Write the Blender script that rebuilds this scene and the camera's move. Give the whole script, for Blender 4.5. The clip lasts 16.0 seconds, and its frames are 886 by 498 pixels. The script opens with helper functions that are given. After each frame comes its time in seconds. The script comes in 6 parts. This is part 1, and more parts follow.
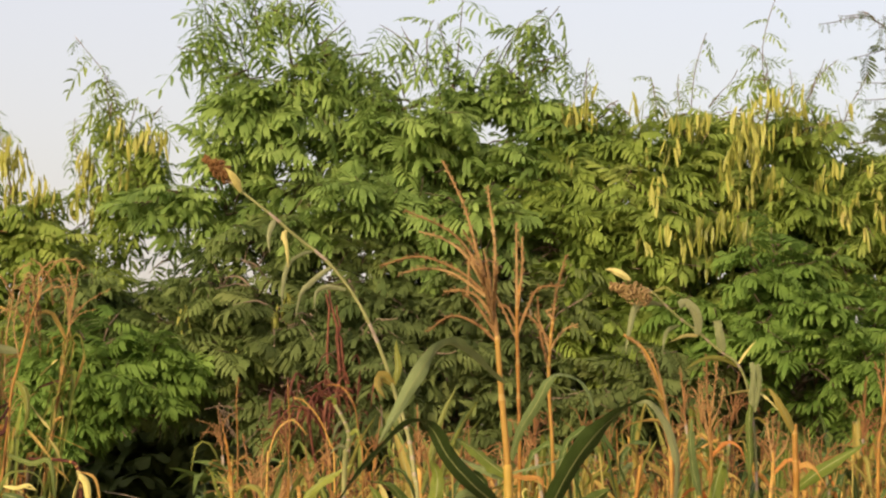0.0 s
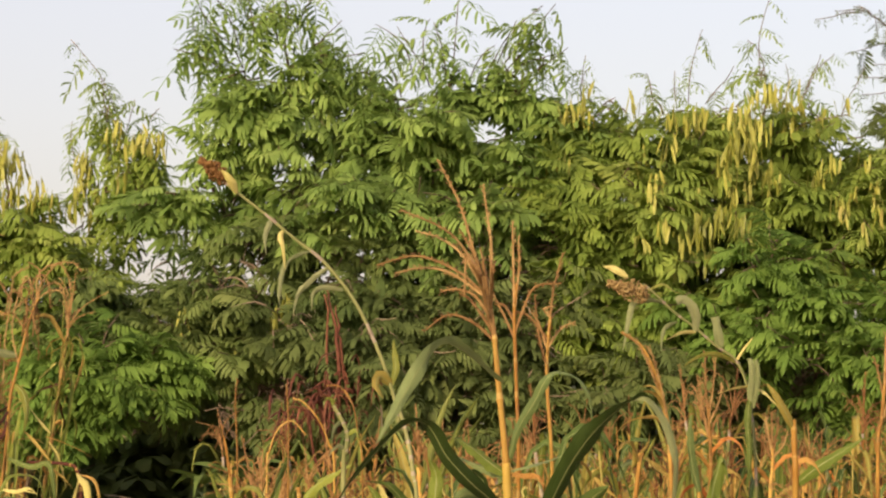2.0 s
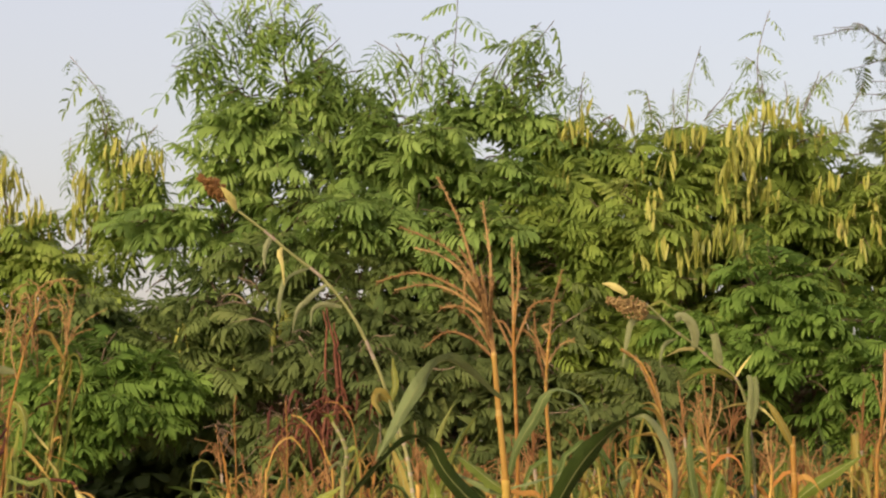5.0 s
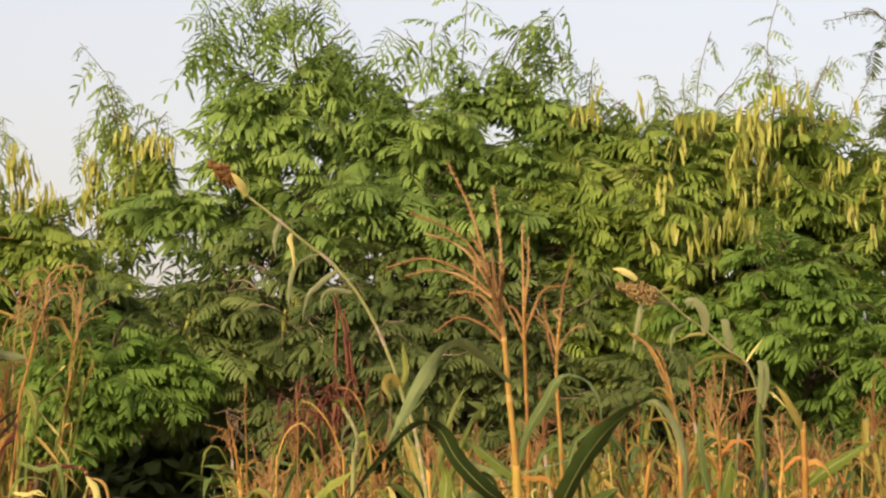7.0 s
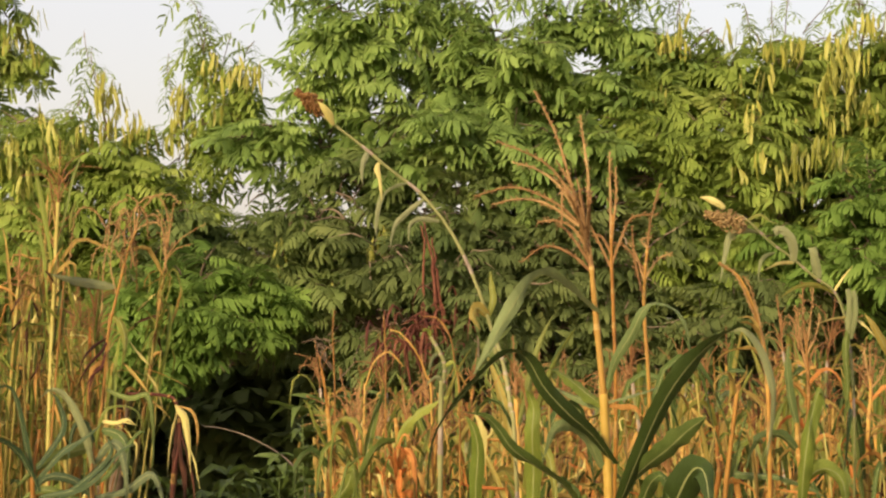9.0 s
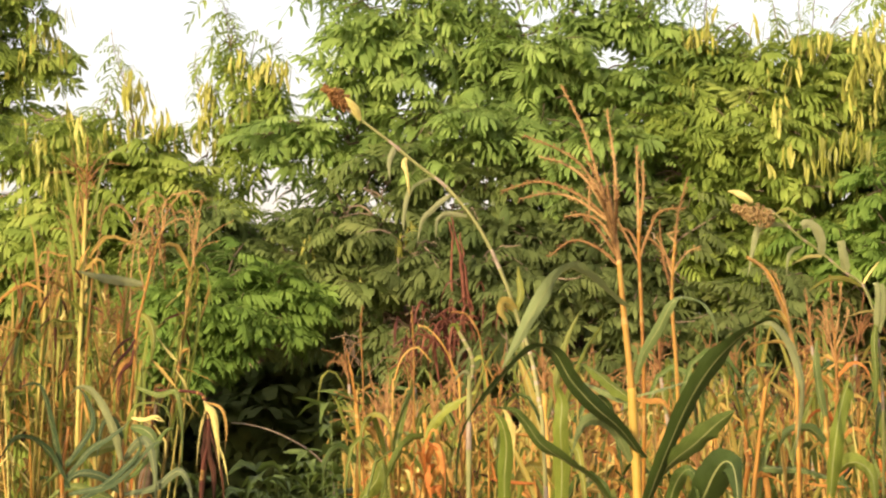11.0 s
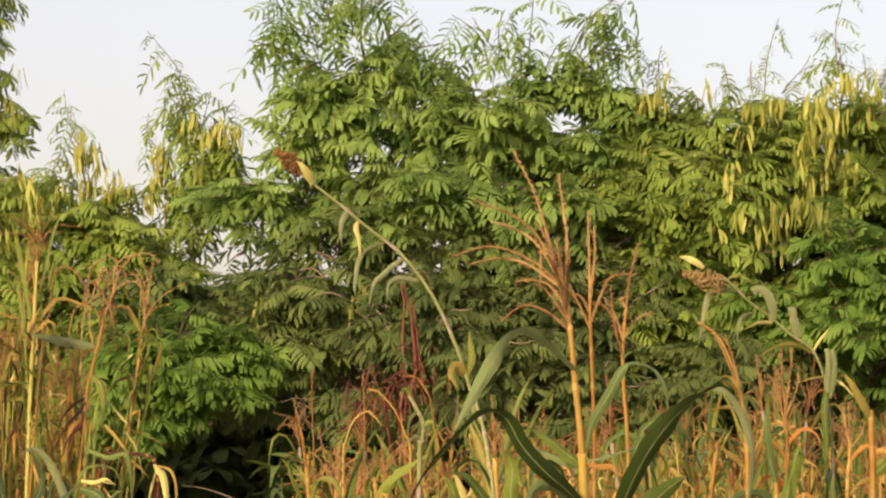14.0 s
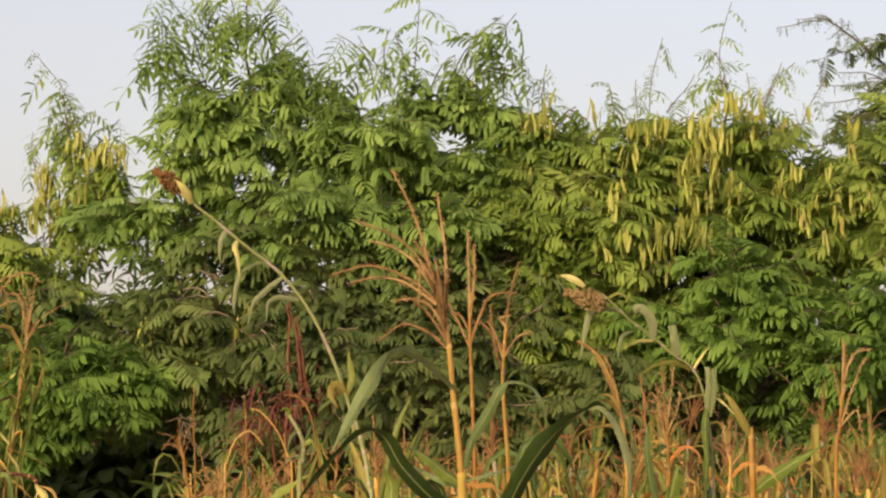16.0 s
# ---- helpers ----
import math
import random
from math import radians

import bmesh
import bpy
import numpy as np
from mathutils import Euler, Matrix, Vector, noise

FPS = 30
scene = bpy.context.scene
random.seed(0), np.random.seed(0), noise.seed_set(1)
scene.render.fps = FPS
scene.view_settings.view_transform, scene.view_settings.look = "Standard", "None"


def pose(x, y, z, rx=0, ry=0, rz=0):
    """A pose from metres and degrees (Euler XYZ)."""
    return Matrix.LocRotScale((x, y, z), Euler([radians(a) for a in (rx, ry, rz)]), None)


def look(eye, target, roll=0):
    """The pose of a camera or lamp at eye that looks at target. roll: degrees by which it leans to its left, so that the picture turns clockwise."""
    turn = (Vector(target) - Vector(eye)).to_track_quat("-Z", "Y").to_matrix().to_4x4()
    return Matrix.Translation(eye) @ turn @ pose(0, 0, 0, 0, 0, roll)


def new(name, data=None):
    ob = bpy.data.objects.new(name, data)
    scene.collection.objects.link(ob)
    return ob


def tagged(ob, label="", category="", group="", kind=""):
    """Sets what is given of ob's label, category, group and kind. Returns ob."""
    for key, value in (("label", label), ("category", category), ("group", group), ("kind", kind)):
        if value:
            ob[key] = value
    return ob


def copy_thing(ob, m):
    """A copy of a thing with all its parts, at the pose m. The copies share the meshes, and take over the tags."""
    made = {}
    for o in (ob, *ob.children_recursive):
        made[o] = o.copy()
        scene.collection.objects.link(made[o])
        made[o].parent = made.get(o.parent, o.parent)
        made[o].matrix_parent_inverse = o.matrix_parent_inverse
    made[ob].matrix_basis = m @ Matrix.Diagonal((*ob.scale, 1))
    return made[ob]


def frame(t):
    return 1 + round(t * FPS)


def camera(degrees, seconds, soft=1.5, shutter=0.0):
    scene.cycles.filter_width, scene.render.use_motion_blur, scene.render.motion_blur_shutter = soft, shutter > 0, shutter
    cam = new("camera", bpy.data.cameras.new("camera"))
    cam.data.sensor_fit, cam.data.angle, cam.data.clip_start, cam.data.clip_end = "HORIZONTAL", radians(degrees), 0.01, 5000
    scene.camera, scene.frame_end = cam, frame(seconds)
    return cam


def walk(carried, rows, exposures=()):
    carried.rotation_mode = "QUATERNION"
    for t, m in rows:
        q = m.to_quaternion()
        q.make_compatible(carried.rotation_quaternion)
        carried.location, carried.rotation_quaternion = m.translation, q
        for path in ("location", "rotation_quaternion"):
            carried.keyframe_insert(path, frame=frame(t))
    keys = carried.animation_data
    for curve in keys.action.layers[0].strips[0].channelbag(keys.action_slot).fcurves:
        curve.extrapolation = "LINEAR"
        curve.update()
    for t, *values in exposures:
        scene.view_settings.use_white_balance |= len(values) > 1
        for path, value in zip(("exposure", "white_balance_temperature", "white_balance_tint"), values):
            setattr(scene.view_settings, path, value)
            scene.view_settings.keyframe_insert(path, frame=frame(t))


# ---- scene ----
# camera: held by hand with a long lens, seconds, place in metres, turn in degrees
PATH = [
    (0.0, -0.006, -0.000, 1.500, 94.684, -0.630, -1.797),
    (0.5, -0.003, 0.000, 1.499, 94.557, -0.284, -2.062),
    (1.0, -0.003, 0.000, 1.498, 94.196, -0.163, -1.699),
    (1.5, -0.001, 0.000, 1.499, 94.252, -0.086, -2.010),
    (2.0, 0.002, -0.000, 1.500, 94.669, -0.021, -1.750),
    (2.5, 0.005, 0.000, 1.499, 94.732, -0.039, -1.906),
    (3.0, 0.008, -0.000, 1.500, 94.868, 0.210, -1.843),
    (3.5, 0.006, -0.000, 1.502, 95.202, 0.267, -2.016),
    (4.0, 0.003, -0.000, 1.501, 95.300, 0.281, -1.570),
    (4.5, -0.001, -0.000, 1.501, 95.356, 0.087, -1.769),
    (5.0, -0.001, -0.000, 1.501, 94.969, -0.031, -1.787),
    (5.2, -0.002, -0.000, 1.501, 94.748, -0.066, -1.678),
    (7.3, -0.001, -0.000, 1.501, 94.689, 0.099, -1.559),
    (7.5, -0.001, -0.000, 1.500, 94.663, 0.187, -1.560),
    (8.0, -0.001, -0.000, 1.500, 94.736, 0.276, -1.753),
    (8.5, -0.001, 0.000, 1.500, 94.563, 0.008, -1.424),
    (8.8, -0.001, 0.000, 1.500, 94.260, 0.051, -0.850),
    (9.0, -0.000, -0.000, 1.500, 93.420, 0.000, -0.000),
    (9.2, 0.001, 0.000, 1.498, 93.165, -0.112, 0.299),
    (11.3, 0.002, 0.000, 1.496, 93.417, 0.289, 0.507),
    (11.5, 0.002, 0.000, 1.496, 93.459, 0.204, 0.183),
    (12.0, 0.000, 0.000, 1.497, 93.591, 0.252, 0.142),
    (12.5, 0.003, 0.000, 1.497, 93.709, 0.118, -0.102),
    (13.0, 0.007, 0.000, 1.498, 93.917, 0.063, -0.439),
    (13.5, 0.007, 0.000, 1.499, 94.001, -0.034, -0.625),
    (14.0, 0.004, -0.000, 1.500, 94.498, -0.012, -0.357),
    (14.5, 0.005, 0.000, 1.499, 94.662, -0.062, -0.644),
    (15.0, 0.008, 0.000, 1.499, 94.754, -0.133, -0.838),
    (15.5, 0.014, -0.000, 1.501, 94.898, -0.207, -1.862),
    (16.0, 0.031, -0.000, 1.501, 94.835, 0.223, -2.333),
]
EXPOSURES = [(0.0, 0.12, 6600, 10), (1.0, 0.29, 6650, 10), (2.0, 0.18, 6650, 10), (3.0, 0.12, 6550, 10), (4.0, -0.05, 6450, 10), (5.0, -0.03, 6450, 10), (7.5, 0.18, 6650, 10), (8.5, 0.14, 6700, 10), (9.0, 0.24, 6750, 10), (11.5, 0.70, 6700, 10), (12.5, 0.52, 6950, 10), (13.5, 0.41, 6900, 10), (14.0, 0.26, 6750, 10), (15.0, 0.13, 6650, 10), (16.0, 0.05, 6600, 10)]
cam = camera(16.0, 16.0, soft=2.3)
walk(cam, [(row[0], pose(*row[1:])) for row in PATH], EXPOSURES)

# ---- world and sun: hazy late afternoon, sun low behind the left shoulder ----
SUN_TO = Vector((-0.47, -0.80, 0.42)).normalized()
world = bpy.data.worlds.new("sky")
scene.world = world
world.use_nodes = True
wn = world.node_tree.nodes
wl = world.node_tree.links
wn.clear()
w_out = wn.new("ShaderNodeOutputWorld")
w_sky = wn.new("ShaderNodeTexSky")
w_sky.sky_type = 'NISHITA'
w_sky.sun_disc = False
w_sky.sun_elevation = math.asin(SUN_TO.z)
w_sky.sun_rotation = math.atan2(SUN_TO.x, SUN_TO.y)
w_sky.dust_density = 4.0
w_bg = wn.new("ShaderNodeBackground")
w_bg.inputs["Strength"].default_value = 0.14
w_haze = wn.new("ShaderNodeBackground")
w_haze.inputs["Color"].default_value = (1.000, 0.715, 0.620, 1)
w_haze.inputs["Strength"].default_value = 0.36
w_add = wn.new("ShaderNodeAddShader")
wl.new(w_sky.outputs["Color"], w_bg.inputs["Color"])
wl.new(w_bg.outputs[0], w_add.inputs[0])
wl.new(w_haze.outputs[0], w_add.inputs[1])
wl.new(w_add.outputs[0], w_out.inputs["Surface"])

sun_data = bpy.data.lights.new("sun", 'SUN')
sun_data.energy = 4.25
sun_data.angle = radians(1.2)
sun_data.color = (1.0, 0.775, 0.475)
sun = new("sun", sun_data)
sun.matrix_world = look(tuple(SUN_TO * 60), (0, 0, 0))


# ---- materials ----
def nodes_of(name):
    m = bpy.data.materials.new(name)
    m.use_nodes = True
    m.node_tree.nodes.clear()
    return m, m.node_tree.nodes, m.node_tree.links


def ramp_of(n, stops):
    r = n.new("ShaderNodeValToRGB")
    e = r.color_ramp.elements
    while len(e) < len(stops):
        e.new(0.5)
    for k, (at, c) in enumerate(stops):
        e[k].position = at
        e[k].color = (*c, 1)
    return r


def foliage(name, tones, rough=0.55, see_through=0.35, scale=9.0, island=True, stretch=None, bump=0.15, spec=0.35, edge=None):
    """Leaf surface: tone by leaf, mottled by noise, light shining partly through."""
    m, n, l = nodes_of(name)
    out = n.new("ShaderNodeOutputMaterial")
    bsdf = n.new("ShaderNodeBsdfPrincipled")
    bsdf.inputs["Roughness"].default_value = rough
    bsdf.inputs["Specular IOR Level"].default_value = spec
    trans = n.new("ShaderNodeBsdfTranslucent")
    mix = n.new("ShaderNodeMixShader")
    mix.inputs[0].default_value = see_through
    ramp = ramp_of(n, [(k / (len(tones) - 1), c) for k, c in enumerate(tones)])
    coord = n.new("ShaderNodeTexCoord")
    tex = n.new("ShaderNodeTexNoise")
    tex.inputs["Scale"].default_value = scale
    tex.inputs["Detail"].default_value = 4
    if stretch:
        mp = n.new("ShaderNodeMapping")
        mp.inputs["Scale"].default_value = stretch
        l.new(coord.outputs["UV"], mp.inputs["Vector"])
        l.new(mp.outputs[0], tex.inputs["Vector"])
    else:
        l.new(coord.outputs["Object"], tex.inputs["Vector"])
    if island:
        rnd = n.new("ShaderNodeNewGeometry").outputs["Random Per Island"]
    else:
        rnd = n.new("ShaderNodeObjectInfo").outputs["Random"]
    blend = n.new("ShaderNodeMath")
    blend.operation = 'MULTIPLY_ADD'
    sub = n.new("ShaderNodeMath")
    sub.operation = 'SUBTRACT'
    sub.inputs[1].default_value = 0.5
    l.new(tex.outputs[0], sub.inputs[0])
    l.new(sub.outputs[0], blend.inputs[0])
    blend.inputs[1].default_value = 0.9 if island else 1.5
    if island:
        wide = n.new("ShaderNodeTexNoise")
        wide.inputs["Scale"].default_value = 2.2
        wide.inputs["Detail"].default_value = 2
        l.new(coord.outputs["Object"], wide.inputs["Vector"])
        even = n.new("ShaderNodeMath")
        even.operation = 'MULTIPLY_ADD'
        even.inputs[1].default_value = 0.45
        l.new(rnd, even.inputs[0])
        patch = n.new("ShaderNodeMath")
        patch.operation = 'MULTIPLY_ADD'
        patch.inputs[1].default_value = 1.5
        patch.inputs[2].default_value = -0.475
        l.new(wide.outputs[0], patch.inputs[0])
        l.new(patch.outputs[0], even.inputs[2])
        rnd = even.outputs[0]
    l.new(rnd, blend.inputs[2])
    l.new(blend.outputs[0], ramp.inputs[0])
    tone = ramp.outputs[0]
    if edge:
        sep = n.new("ShaderNodeSeparateXYZ")
        l.new(coord.outputs["UV"], sep.inputs[0])
        off = n.new("ShaderNodeMath")
        off.operation = 'SUBTRACT'
        off.inputs[1].default_value = 0.5
        l.new(sep.outputs[0], off.inputs[0])
        away = n.new("ShaderNodeMath")
        away.operation = 'ABSOLUTE'
        l.new(off.outputs[0], away.inputs[0])
        mp2 = n.new("ShaderNodeMapping")
        mp2.inputs["Scale"].default_value = (2.5, 3.5, 1)
        l.new(coord.outputs["UV"], mp2.inputs["Vector"])
        tex2 = n.new("ShaderNodeTexNoise")
        tex2.inputs["Scale"].default_value = 1.6
        tex2.inputs["Detail"].default_value = 5
        l.new(mp2.outputs[0], tex2.inputs["Vector"])
        reach = n.new("ShaderNodeMath")
        reach.operation = 'MULTIPLY_ADD'
        reach.inputs[1].default_value = 1.15
        l.new(tex2.outputs[0], reach.inputs[0])
        l.new(away.outputs[0], reach.inputs[2])
        mask = ramp_of(n, [(1.00, (0, 0, 0)), (1.22, (1, 1, 1))])
        l.new(reach.outputs[0], mask.inputs[0])
        wear = n.new("ShaderNodeMix")
        wear.data_type = 'RGBA'
        l.new(mask.outputs[0], wear.inputs[0])
        l.new(tone, wear.inputs[6])
        wear.inputs[7].default_value = (*edge, 1)
        tone = wear.outputs[2]
    l.new(tone, bsdf.inputs["Base Color"])
    l.new(tone, trans.inputs["Color"])
    if bump:
        b = n.new("ShaderNodeBump")
        b.inputs["Strength"].default_value = bump
        b.inputs["Distance"].default_value = 0.01
        l.new(tex.outputs[0], b.inputs["Height"])
        l.new(b.outputs[0], bsdf.inputs["Normal"])
    l.new(bsdf.outputs[0], mix.inputs[1])
    l.new(trans.outputs[0], mix.inputs[2])
    l.new(mix.outputs[0], out.inputs["Surface"])
    return m


def solid(name, tones, rough=0.75, scale=14.0, bump=0.4, stretch=None):
    return foliage(name, tones, rough, 0.0, scale, False, stretch, bump, 0.25)


M_TREE = foliage("feathery_leaf_green", [(0.126, 0.197, 0.054), (0.190, 0.286, 0.073), (0.264, 0.368, 0.098), (0.355, 0.457, 0.139)], rough=0.65, see_through=0.48, spec=0.12)
M_TREE_Y = foliage("feathery_leaf_olive", [(0.129, 0.191, 0.038), (0.197, 0.272, 0.055), (0.277, 0.359, 0.077), (0.369, 0.427, 0.112)], rough=0.65, see_through=0.48, spec=0.12)
# deep leaf tones, lowered to carry the shade under the trees
M_TREE_D = foliage("feathery_leaf_deep_shaded", [(0.079, 0.108, 0.037), (0.116, 0.154, 0.050), (0.157, 0.198, 0.064), (0.207, 0.240, 0.079)], rough=0.65, see_through=0.48, spec=0.12)
# duller tones stand in for shade on the lower foliage
M_TREE_M = foliage("feathery_leaf_dull_shaded", [(0.086, 0.127, 0.040), (0.129, 0.178, 0.055), (0.172, 0.225, 0.068), (0.221, 0.275, 0.087)], rough=0.65, see_through=0.48, spec=0.12)
M_TREE_G = foliage("feathery_leaf_fresh", [(0.086, 0.155, 0.032), (0.131, 0.218, 0.044), (0.177, 0.279, 0.058), (0.231, 0.337, 0.075)], rough=0.65, see_through=0.48, spec=0.12)
M_POD = foliage("seed_pod", [(0.110, 0.123, 0.021), (0.202, 0.218, 0.034), (0.340, 0.342, 0.067), (0.221, 0.180, 0.034)], 0.5, 0.2, 18, True)
M_BLADE_YG = foliage("maize_leaf_yellow_green", [(0.111, 0.153, 0.022), (0.170, 0.212, 0.032), (0.246, 0.281, 0.050), (0.306, 0.315, 0.072)], 0.52, 0.32, 3.0, False, (22, 1.5, 1), 0.35, 0.25, (0.289, 0.204, 0.048))
M_BARK = solid("tree_bark", [(0.09, 0.065, 0.045), (0.16, 0.115, 0.08), (0.24, 0.18, 0.13)], 0.85, 22, 0.7)
M_RED = solid("red_brown_twig", [(0.046, 0.012, 0.008), (0.088, 0.026, 0.015), (0.150, 0.056, 0.030)], 0.75, 20, 0.5)
M_BLADE = foliage("maize_leaf_green", [(0.040, 0.068, 0.015), (0.065, 0.105, 0.022), (0.105, 0.150, 0.032), (0.20, 0.22, 0.055)], 0.5, 0.28, 3.0, False, (26, 1.5, 1), 0.35, 0.25, (0.30, 0.22, 0.06))
M_BLADE_DEEP = foliage("maize_leaf_deep_green", [(0.031, 0.052, 0.011), (0.048, 0.078, 0.015), (0.068, 0.104, 0.020), (0.102, 0.135, 0.034)], 0.52, 0.2, 3.0, False, (26, 1.5, 1), 0.4, 0.2, (0.238, 0.190, 0.053))
M_BLADE_Y = foliage("maize_leaf_yellowing", [(0.088, 0.123, 0.019), (0.144, 0.172, 0.028), (0.224, 0.201, 0.038), (0.328, 0.246, 0.060)], 0.55, 0.3, 3.0, False, (22, 1.5, 1), 0.35, 0.25, (0.288, 0.164, 0.038))
M_BLADE_DRY = foliage("maize_leaf_dry", [(0.233, 0.095, 0.022), (0.374, 0.185, 0.041), (0.496, 0.300, 0.081), (0.334, 0.210, 0.063)], 0.7, 0.25, 3.0, False, (20, 2, 1), 0.4)
M_RUST = foliage("maize_leaf_rust", [(0.286, 0.085, 0.019), (0.451, 0.155, 0.034), (0.550, 0.260, 0.071)], 0.7, 0.3, 3.0, False, (20, 2, 1), 0.4)
M_RIB = foliage("leaf_midrib", [(0.15, 0.18, 0.06), (0.24, 0.26, 0.10), (0.34, 0.34, 0.15)], 0.5, 0.1, 8)
M_STALK = solid("maize_stalk_golden", [(0.190, 0.079, 0.013), (0.253, 0.121, 0.021), (0.304, 0.180, 0.038)], 0.5, 10, 0.25)
M_STALK_F = solid("maize_stalk_field", [(0.161, 0.077, 0.016), (0.281, 0.141, 0.028), (0.402, 0.227, 0.048), (0.462, 0.301, 0.080)], 0.55, 7, 0.3)
M_STALK_T = solid("maize_stalk_straw", [(0.132, 0.094, 0.021), (0.220, 0.171, 0.040), (0.315, 0.264, 0.068), (0.366, 0.335, 0.102)], 0.6, 9, 0.4)
M_NODE = solid("stalk_joint", [(0.20, 0.11, 0.032), (0.29, 0.175, 0.05), (0.38, 0.25, 0.08)], 0.7, 20, 0.4)
M_STALK_G = solid("stalk_green_yellow", [(0.120, 0.130, 0.043), (0.190, 0.193, 0.073), (0.253, 0.249, 0.107)], 0.5, 10, 0.25)
M_TASSEL = foliage("maize_tassel", [(0.171, 0.075, 0.027), (0.261, 0.132, 0.047), (0.360, 0.207, 0.081)], 0.8, 0.15, 30, False)
M_TASSEL_H = foliage("bare_tassel", [(0.185, 0.095, 0.033), (0.280, 0.160, 0.058), (0.390, 0.255, 0.105)], 0.8, 0.15, 40, False)
M_BLADE_L = foliage("maize_leaf_pale_green", [(0.064, 0.099, 0.028), (0.105, 0.148, 0.044), (0.154, 0.202, 0.071), (0.210, 0.254, 0.104)], 0.5, 0.25, 3.0, False, (26, 1.5, 1), 0.4, 0.25, (0.270, 0.224, 0.085))
M_GRAIN = solid("sorghum_grain", [(0.12, 0.055, 0.020), (0.22, 0.115, 0.036), (0.34, 0.20, 0.068)], 0.7, 60, 0.6)
M_GRAIN_P = solid("sorghum_grain_pale", [(0.12, 0.068, 0.028), (0.23, 0.145, 0.058), (0.37, 0.27, 0.120)], 0.7, 60, 0.6)
M_HUSK = foliage("dry_husk", [(0.40, 0.34, 0.10), (0.54, 0.47, 0.155), (0.64, 0.58, 0.24)], 0.6, 0.2, 12, True, (14, 2, 1), 0.3)
M_WEED = foliage("weed_leaf", [(0.05, 0.085, 0.018), (0.085, 0.13, 0.026), (0.13, 0.18, 0.04)], 0.5, 0.3)
M_WITHER = solid("withered_dark_leaf", [(0.028, 0.010, 0.006), (0.055, 0.021, 0.011), (0.10, 0.042, 0.02)], 0.85, 16, 0.5)
M_STRAW = foliage("maize_leaf_straw", [(0.198, 0.131, 0.033), (0.330, 0.221, 0.055), (0.473, 0.347, 0.104), (0.264, 0.189, 0.048)], 0.65, 0.3, 3.0, False, (20, 2, 1), 0.4, 0.2)
M_BLADE_P = foliage("sorghum_leaf_grey_green", [(0.152, 0.176, 0.072), (0.224, 0.248, 0.112), (0.304, 0.320, 0.160)], 0.55, 0.25, 3.0, False, (22, 2, 1), 0.4, 0.25, (0.336, 0.272, 0.112))
M_SHEATH = solid("golden_leaf_sheath", [(0.199, 0.110, 0.017), (0.283, 0.167, 0.027), (0.353, 0.235, 0.046)], 0.55, 22, 0.35)
M_TWIG = solid("dry_grey_twig", [(0.16, 0.12, 0.09), (0.26, 0.21, 0.16), (0.36, 0.30, 0.23)], 0.8, 30, 0.4)
M_BLADE_T = foliage("maize_leaf_blue_green", [(0.022, 0.043, 0.019), (0.037, 0.066, 0.026), (0.064, 0.094, 0.039), (0.136, 0.164, 0.079)], 0.5, 0.22, 3.0, False, (26, 1.5, 1), 0.4, 0.25, (0.224, 0.172, 0.058))
M_SOIL = solid("field_soil", [(0.10, 0.07, 0.045), (0.16, 0.115, 0.07), (0.13, 0.13, 0.06)], 0.95, 2.5, 0.6)


# ---- geometry helpers ----
class Geo:
    """Collects vertices and faces of one mesh."""

    def __init__(self):
        self.v, self.f, self.m, self.uv, self.n = [], [], [], [], 0

    def add(self, verts, faces, mat=0, uv=None):
        verts = np.asarray(verts, float)
        self.v.append(verts)
        self.f.extend([tuple(i + self.n for i in f) for f in faces])
        self.m.extend(mat if isinstance(mat, list) else [mat] * len(faces))
        self.uv.append(np.zeros((len(verts), 2)) if uv is None else np.asarray(uv, float))
        self.n += len(verts)

    def mesh(self, name, mats, smooth=True):
        me = bpy.data.meshes.new(name)
        v = np.concatenate(self.v)
        me.from_pydata(v.tolist(), [], self.f)
        for m in mats:
            me.materials.append(m)
        me.polygons.foreach_set("material_index", self.m)
        me.polygons.foreach_set("use_smooth", [smooth] * len(self.f))
        uv = np.concatenate(self.uv)
        layer = me.uv_layers.new(name="uv")
        loop = np.zeros(len(me.loops), dtype=np.int32)
        me.loops.foreach_get("vertex_index", loop)
        layer.data.foreach_set("uv", uv[loop].ravel())
        me.update()
        return me


def curve(ctrl, n):
    """n points on a smooth curve through the control points."""
    p = np.array(ctrl, float)
    p = np.vstack([2 * p[0] - p[1], p, 2 * p[-1] - p[-2]])
    seg = len(p) - 3
    res = []
    for t in np.linspace(0, seg, n):
        k = min(int(t), seg - 1)
        u = t - k
        a, b, c, d = p[k], p[k + 1], p[k + 2], p[k + 3]
        res.append(0.5 * ((2 * b) + (c - a) * u + (2 * a - 5 * b + 4 * c - d) * u * u + (3 * b - a - 3 * c + d) * u ** 3))
    return np.array(res)


def unit(v):
    return v / (np.linalg.norm(v, axis=-1, keepdims=True) + 1e-9)


def tangents(p):
    return unit(np.gradient(p, axis=0))


